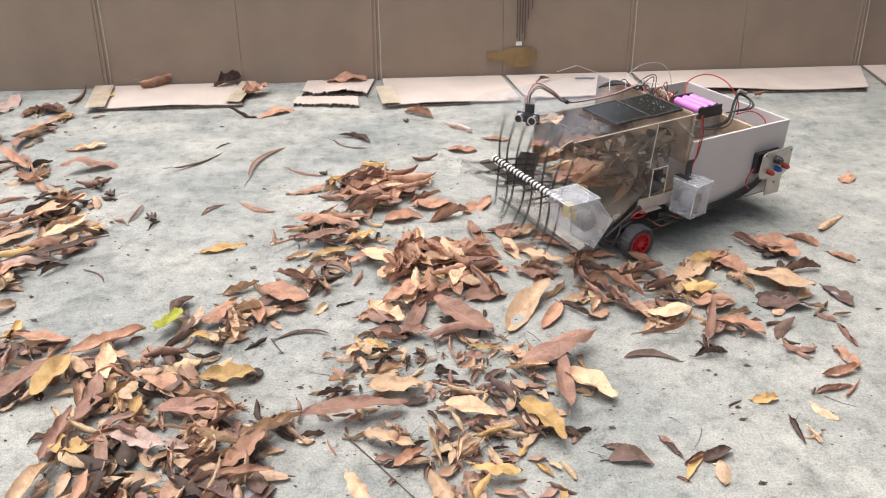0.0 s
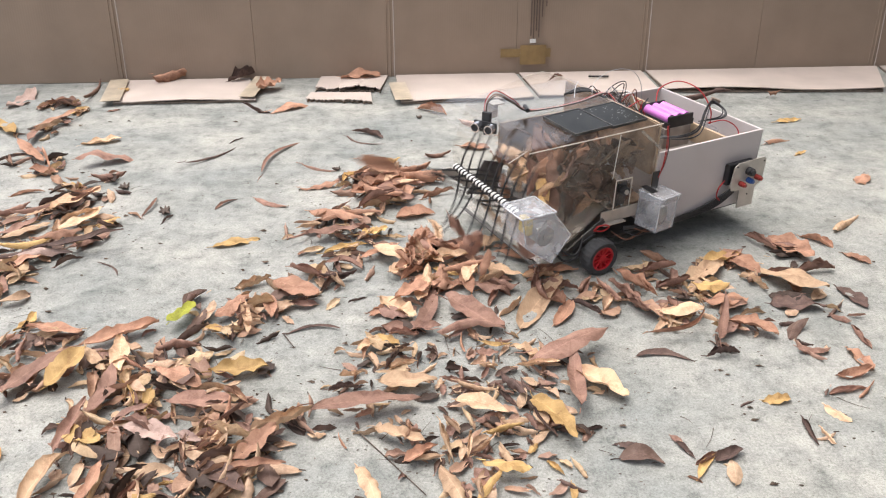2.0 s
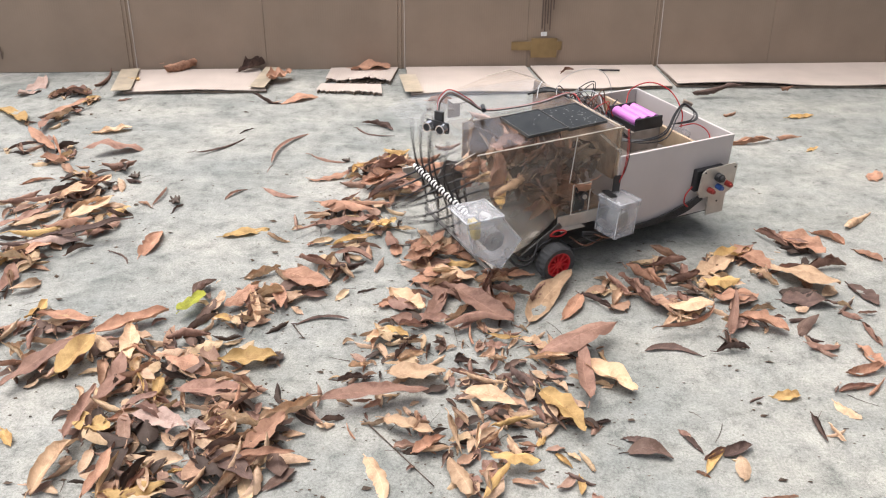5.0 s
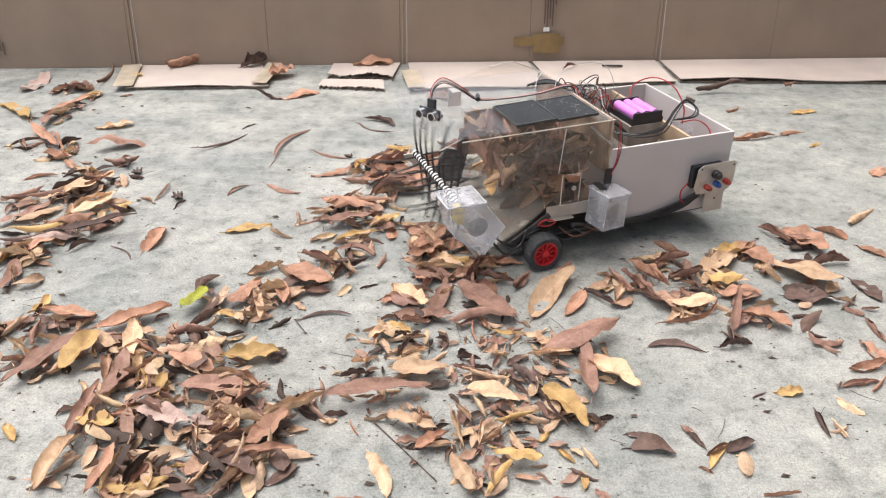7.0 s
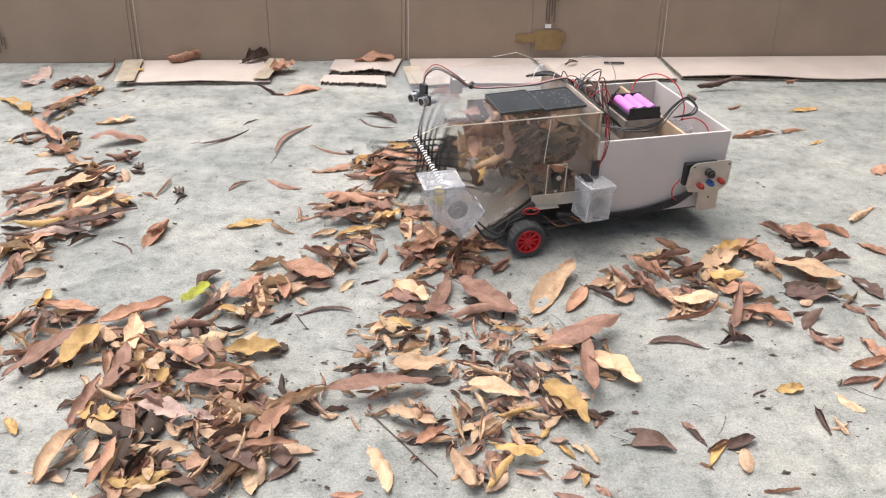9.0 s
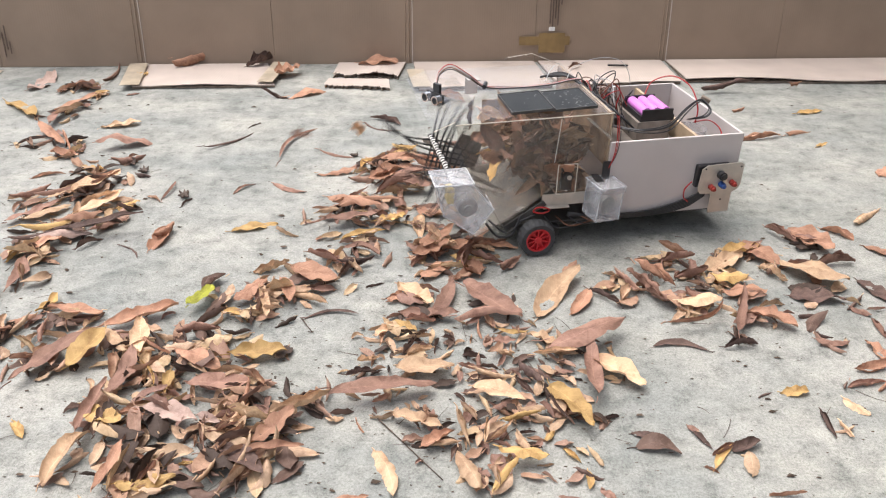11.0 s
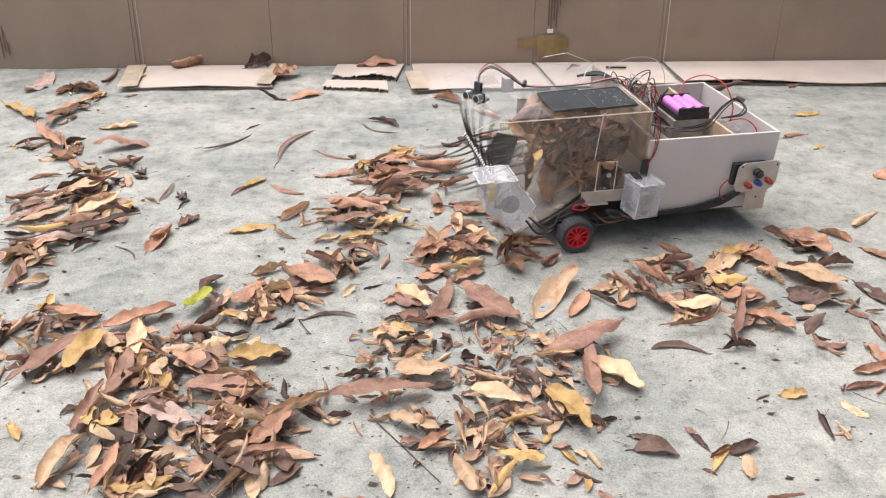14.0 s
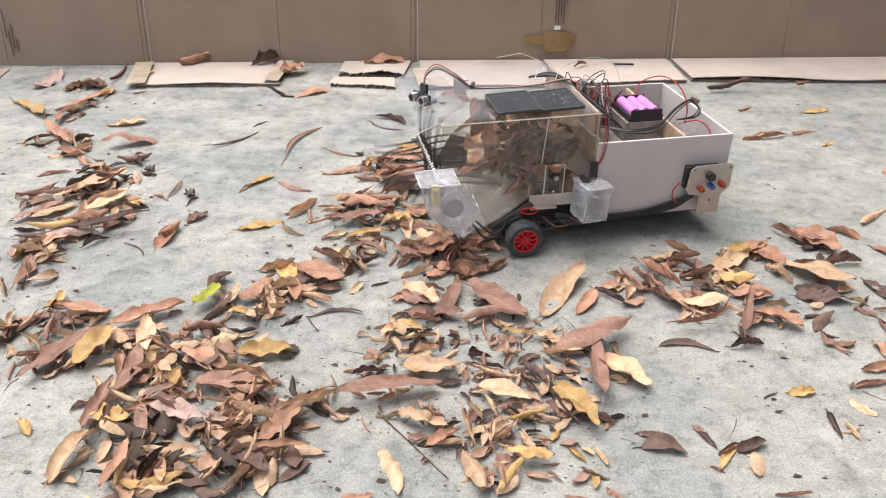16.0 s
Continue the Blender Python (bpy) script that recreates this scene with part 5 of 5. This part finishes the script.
# crumbs and specks of leaf on the concrete
rnd = random.Random(4)
bm = bmesh.new()
for k in range(1700):
    if k % 3:
        x, y, l = lying[rnd.randrange(len(lying))]
        x, y = x + rnd.gauss(0, 0.09), y + rnd.gauss(0, 0.09)
    else:
        x, y = rnd.uniform(-1.1, 1.1), rnd.uniform(0.6, 2.0)
    s, a = rnd.uniform(0.0005, 0.0021) * (2.4 if rnd.random() < 0.14 else 1), rnd.uniform(0, 6.3)
    vs = [bm.verts.new((x + s * rnd.uniform(0.6, 2.4) * math.cos(a + 1.57 * i), y + s * rnd.uniform(0.4, 1) * math.sin(a + 1.57 * i), 0.0006 + rnd.uniform(0, s * 0.7))) for i in range(4)]
    top = bm.verts.new((x, y, 0.0006 + s * 0.8))
    for i in range(4):
        bm.faces.new((vs[i], vs[(i + 1) % 4], top))
tagged(part("leaf_crumbs", bm, DIRT), "dark crumbs of broken leaf on the concrete", "leaf crumbs", kind="stuff")


def twig(pts, r, label):
    ob = smooth(part("twig", tube(curve(pts, 5), r, 6, r * 0.6), BARK))
    return tagged(ob, label, "twig", "twigs")


def seed_pod(x, y, size, seed):
    """A dark dry seed case split into ragged lobes."""
    r = random.Random(seed)
    lobes = []
    for k in range(7):
        a, up = k * 0.9 + r.uniform(-0.2, 0.2), r.uniform(0.25, 0.9)
        tip = (size * math.cos(a) * r.uniform(0.7, 1.2), size * math.sin(a) * r.uniform(0.7, 1.2), size * up)
        lobes.append(tube(curve([(0, 0, size * 0.25), (tip[0] * 0.6, tip[1] * 0.6, size * 0.3), tip], 3), size * 0.34, 6, size * 0.1))
    ob = smooth(part("seed_pod", merged(*lobes), BARK))
    ob.matrix_world = pose(x, y, size * 0.12)
    tagged(ob, "dark dry split seed pod on the concrete", "seed pod", "seed pods")


for k, (x, y, size) in enumerate(((-0.533, 1.379, 0.014), (-0.654, 1.492, 0.013), (-0.213, 1.593, 0.010), (-0.034, 1.929, 0.009))):
    seed_pod(x, y, size, 40 + k)

# loose stalks and slivers among the drifts
slivers = []
for k in range(150):
    x, y, l = lying[rnd.randrange(len(lying))]
    x, y, a, l = x + rnd.gauss(0, 0.03), y + rnd.gauss(0, 0.03), rnd.uniform(0, 6.3), rnd.uniform(0.012, 0.045)
    bend, h = rnd.uniform(-0.3, 0.3), rnd.uniform(0.001, 0.012)
    pts = [(x + l * (q - 0.5) * math.cos(a + bend * q), y + l * (q - 0.5) * math.sin(a + bend * q), 0.0012 + h * q * (1.6 - q) * 0.6) for q in (0, 0.3, 0.6, 1)]
    slivers.append(tube(pts, rnd.uniform(0.0004, 0.0009), 4, 0.0003))
tagged(part("leaf_stalks", merged(*slivers), BARK), "thin dark leaf stalks and slivers in the drifts", "leaf stalks", kind="stuff")

twig([(-0.096, 0.758, 0.004), (-0.056, 0.713, 0.002), (-0.001, 0.648, 0.002)], 0.0011, "thin bare twig lying on the concrete")
twig([(-0.226, 0.970, 0.002), (-0.216, 0.952, 0.004), (-0.205, 0.937, 0.002)], 0.0012, "dark leaf stalk lying on the concrete")

# ---- what moves ----
ROBOT = [
    (0, 0.4037, 1.2028, 27.45),
    (0.5, 0.3773, 1.1859, 27.73),
    (1, 0.3520, 1.1745, 27.64),
    (1.5, 0.3278, 1.1607, 27.59),
    (2, 0.3023, 1.1470, 27.72),
    (2.5, 0.2781, 1.1317, 27.80),
    (3, 0.2518, 1.1183, 27.87),
    (3.5, 0.2273, 1.1051, 28.08),
    (4, 0.2140, 1.0980, 28.03),
    (6.5, 0.1889, 1.1191, 22.95),
    (7, 0.1791, 1.1247, 21.30),
    (7.5, 0.1714, 1.1326, 19.65),
    (8, 0.1638, 1.1375, 18.26),
    (8.5, 0.1571, 1.1471, 16.35),
    (9, 0.1493, 1.1545, 14.75),
    (11.5, 0.1664, 1.1732, 12.19),
    (12, 0.1907, 1.1794, 12.38),
    (12.5, 0.2147, 1.1876, 12.27),
    (13, 0.2403, 1.1932, 12.52),
    (13.5, 0.2624, 1.1985, 12.53),
    (14, 0.2358, 1.1905, 12.57),
    (14.5, 0.2094, 1.1836, 12.41),
    (15, 0.1811, 1.1743, 12.63),
    (15.5, 0.1536, 1.1677, 12.57),
    (16, 0.1278, 1.1617, 12.70),
]


def robot_at(t):
    """The robot's pose at a time, glided through its rows."""
    ts = [r[0] for r in ROBOT]
    i = max(0, min(len(ts) - 2, sum(1 for a in ts if a <= t) - 1))
    p0, p1, p2, p3 = (ROBOT[max(i - 1, 0)], ROBOT[i], ROBOT[i + 1], ROBOT[min(i + 2, len(ts) - 1)])
    h = p2[0] - p1[0]
    s = (t - p1[0]) / h
    out = []
    for k in (1, 2, 3):
        d1 = (p2[k] - p0[k]) / max(p2[0] - p0[0], 1e-6) * h
        d2 = (p3[k] - p1[k]) / max(p3[0] - p1[0], 1e-6) * h
        out.append((2 * s ** 3 - 3 * s * s + 1) * p1[k] + (s ** 3 - 2 * s * s + s) * d1 + (3 * s * s - 2 * s ** 3) * p2[k] + (s ** 3 - s * s) * d2)
    return pose(out[0], out[1], 0, 0, 0, out[2])


TIMES = [k / 10 for k in range(161)]


def motions():
    walk(robot, [(t, robot_at(t)) for t in TIMES])
    # wheels roll by the way that the robot covers
    angles, turned = [], 0.0
    for k, t in enumerate(TIMES):
        if k:
            a, b = robot_at(TIMES[k - 1]), robot_at(t)
            turned += (a.inverted() @ b).translation.x / 0.0335
        angles.append(math.degrees(turned))
    for w, y in ((near_wheel, 0.0135), (far_wheel, 0.338)):
        walk(w, [(t, pose(0, y, 0.0335, 0, a, 0)) for t, a in zip(TIMES, angles)])
    walk(rotor, [(t, pose(-0.138, 0, 0.125, 0, -31 * k, 0)) for k, t in enumerate(TIMES)])
    rnd = random.Random(77)
    # leaves heaped inside the hood ride along
    heap = []
    for k in range(120):
        p, f, u = leaf_shape(rnd.uniform(0.03, 0.07), rnd.uniform(0.016, 0.032), rnd.choice((0, 0, 1)), 5000 + k, 9, 5)
        x = rnd.uniform(-0.012, 0.092)
        m = pose(x, 0.06 + 0.21 * rnd.random() ** 1.5, 0.112 + rnd.random() ** 1.3 * (0.095 if x > 0.02 else 0.065), rnd.uniform(-70, 70), rnd.uniform(-50, 50), rnd.uniform(0, 360))
        heap.append(([tuple(m @ Vector(v)) for v in p], f, u))
    # the heap takes the palette darkened for the hood's shade
    heaped = tagged(new("hood_leaves", leaf_data("hood_leaves", heap, HOOD_SHADE_LITTER)), "brown dry leaves heaped inside the clear hood", "leaf heap", kind="stuff")
    walk(heaped, [(t, robot_at(t)) for t in TIMES])
    # leaves that the nose pushes along on the floor
    for k in range(26):
        ob = loose_leaf(rnd.uniform(0.05, 0.085), rnd.uniform(0.022, 0.036), rnd.choice((0, 1, 1, 3, 3)), k % 2, 900 + k, "pushed along under the nose")
        m = lay(ob, rnd.uniform(-0.215, -0.055), rnd.uniform(-0.03, 0.07) if k % 2 else rnd.uniform(0.05, 0.28), 0.002 * (k % 5), rnd.uniform(0, 360), 900 + k)
        walk(ob, [(t, robot_at(t) @ m) for t in TIMES[::2]])
    # leaves tossed round behind the brush
    for k in range(16):
        ob = loose_leaf(rnd.uniform(0.045, 0.08), rnd.uniform(0.02, 0.036), rnd.choice((1, 3, 3, 4, 0)), 0, 600 + k, "tossed by the spinning brush")
        turn, y, rate, rad = rnd.uniform(0, 6.3), rnd.uniform(0.08, 0.27), rnd.uniform(0.5, 0.95), rnd.uniform(0.5, 1.0)
        spin = [rnd.uniform(-38, 38) for _ in range(3)]
        rows = []
        for i, t in enumerate(TIMES):
            a = turn + 2 * math.pi * rate * t
            x, z = -0.028 + 0.048 * rad * math.cos(a), 0.150 - 0.055 * rad * math.sin(a)
            rows.append((t, robot_at(t) @ pose(x, y + 0.015 * math.sin(1.7 * a), z, spin[0] * i, spin[1] * i * 0.6, spin[2] * i)))
        walk(ob, rows)
    # leaves that the brush throws out, each to where it comes to rest
    for k, (when, x, y, heading, length, width, colour) in enumerate(THROWN):
        ob = loose_leaf(length, width, colour, k % 2, 700 + k, "thrown out on to bare concrete")
        rest = lay(ob, x, y, 0.0005 if not k == 1 else 0.006, heading, 700 + k)
        inside = pose(-0.05 + 0.01 * (k % 3), 0.10 + 0.02 * (k % 5), 0.13, 30, 20, 40 * k)
        rows = [(t, robot_at(t) @ inside) for t in TIMES[::2] if t < when - 0.55]
        start = robot_at(when - 0.5) @ inside
        mouth = robot_at(when - 0.4) @ pose(-0.20, 0.12, 0.20, 60, 40, 40 * k)
        rows += [(when - 0.5, start), (when - 0.4, mouth)]
        for s in (0.33, 0.66):
            p = mouth.translation.lerp(rest.translation, s)
            p.z = 0.20 * (1 - s * s) + 0.02
            rows.append((when - 0.4 + 0.4 * s, Matrix.Translation(p) @ (mouth.to_quaternion().slerp(rest.to_quaternion(), s)).to_matrix().to_4x4()))
        rows += [(when, rest), (16.0, rest)]
        walk(ob, rows)
    # leaves of the heap ahead, drawn in as the brush reaches them
    ahead = []
    for k in range(44):
        when = 0.2 + 3.9 * rnd.random()
        p = robot_at(when) @ Vector((-0.20 - 0.03 * rnd.random(), rnd.uniform(0.05, 0.27), 0))
        ahead.append((when, p.x, p.y, rnd.uniform(0, 360), rnd.uniform(0.055, 0.09), rnd.uniform(0.022, 0.036), rnd.choice((0, 1, 1, 1, 3, 3))))
    for k, (when, x, y, heading, length, width, colour) in enumerate(SWEPT_A + SWEPT_B + ahead):
        ob = loose_leaf(length, width, colour, (0, 1, 0)[k % 3], 800 + k, "in the heap before the brush")
        rest = lay(ob, x, y, resting_height(x, y, length), heading, 800 + k)
        local = pose(0.03 + 0.018 * (k % 4), 0.07 + 0.035 * (k % 6), 0.115 + 0.015 * (k % 5), 50 * k, 25, 70 * k)
        lift = robot_at(when + 0.2) @ pose(-0.165, 0.08 + 0.03 * (k % 6), 0.05, 20, 50, 30 * k)
        over = robot_at(when + 0.4) @ pose(-0.07, 0.08 + 0.03 * (k % 6), 0.10, 40, 80, 50 * k)
        rows = [(0.0, rest), (when, rest), (when + 0.2, lift), (when + 0.4, over)]
        rows += [(t, robot_at(t) @ local) for t in TIMES[::2] if t > when + 0.65]
        walk(ob, rows)


THROWN = [
    (2.3, -0.527, 1.212, 83, 0.091, 0.033, 1),
    (8.5, -0.521, 1.221, 60, 0.05, 0.028, 1),
    (11.2, -0.49, 1.281, 53, 0.049, 0.026, 3),
    (11.2, -0.296, 1.331, 63, 0.09, 0.034, 0),
    (12.8, -0.404, 1.449, 51, 0.066, 0.022, 2),
    (11, -0.228, 1.012, -25, 0.09, 0.027, 0),
    (14.8, -0.282, 1.095, -56, 0.084, 0.034, 2),
    (2.2, -0.298, 1.235, -24, 0.05, 0.017, 0),
]
SWEPT_A = [
    (0.3, 0.122, 1.427, 46, 0.09, 0.04, 1),
    (0.4, 0.062, 1.374, 21, 0.086, 0.047, 1),
    (0.8, 0.073, 1.243, 18, 0.067, 0.037, 3),
    (0.9, 0.029, 1.435, 17, 0.086, 0.047, 1),
    (1.3, -0.013, 1.483, 30, 0.083, 0.045, 1),
    (1.2, 0.089, 1.254, -32, 0.084, 0.037, 1),
    (1.7, -0.032, 1.49, -43, 0.084, 0.046, 3),
    (2.1, 0.031, 1.223, -19, 0.066, 0.036, 1),
    (2.0, -0.086, 1.52, 51, 0.111, 0.039, 1),
]
SWEPT_B = [
    (2.6, -0.029, 1.371, 17, 0.082, 0.045, 1),
    (3.0, -0.1, 1.43, -26, 0.093, 0.046, 1),
    (3.2, -0.075, 1.512, -24, 0.109, 0.05, 0),
    (3.6, -0.08, 1.5, -72, 0.135, 0.04, 1),
    (7.2, -0.117, 1.52, 18, 0.088, 0.049, 3),
    (8.0, -0.068, 1.443, 28, 0.084, 0.04, 1),
    (1.5, 0.115, 1.088, 12, 0.079, 0.044, 3),
    (0.9, 0.027, 1.068, 34, 0.074, 0.027, 3),
    (3.4, -0.062, 1.189, -32, 0.097, 0.035, 0),
]


motions()
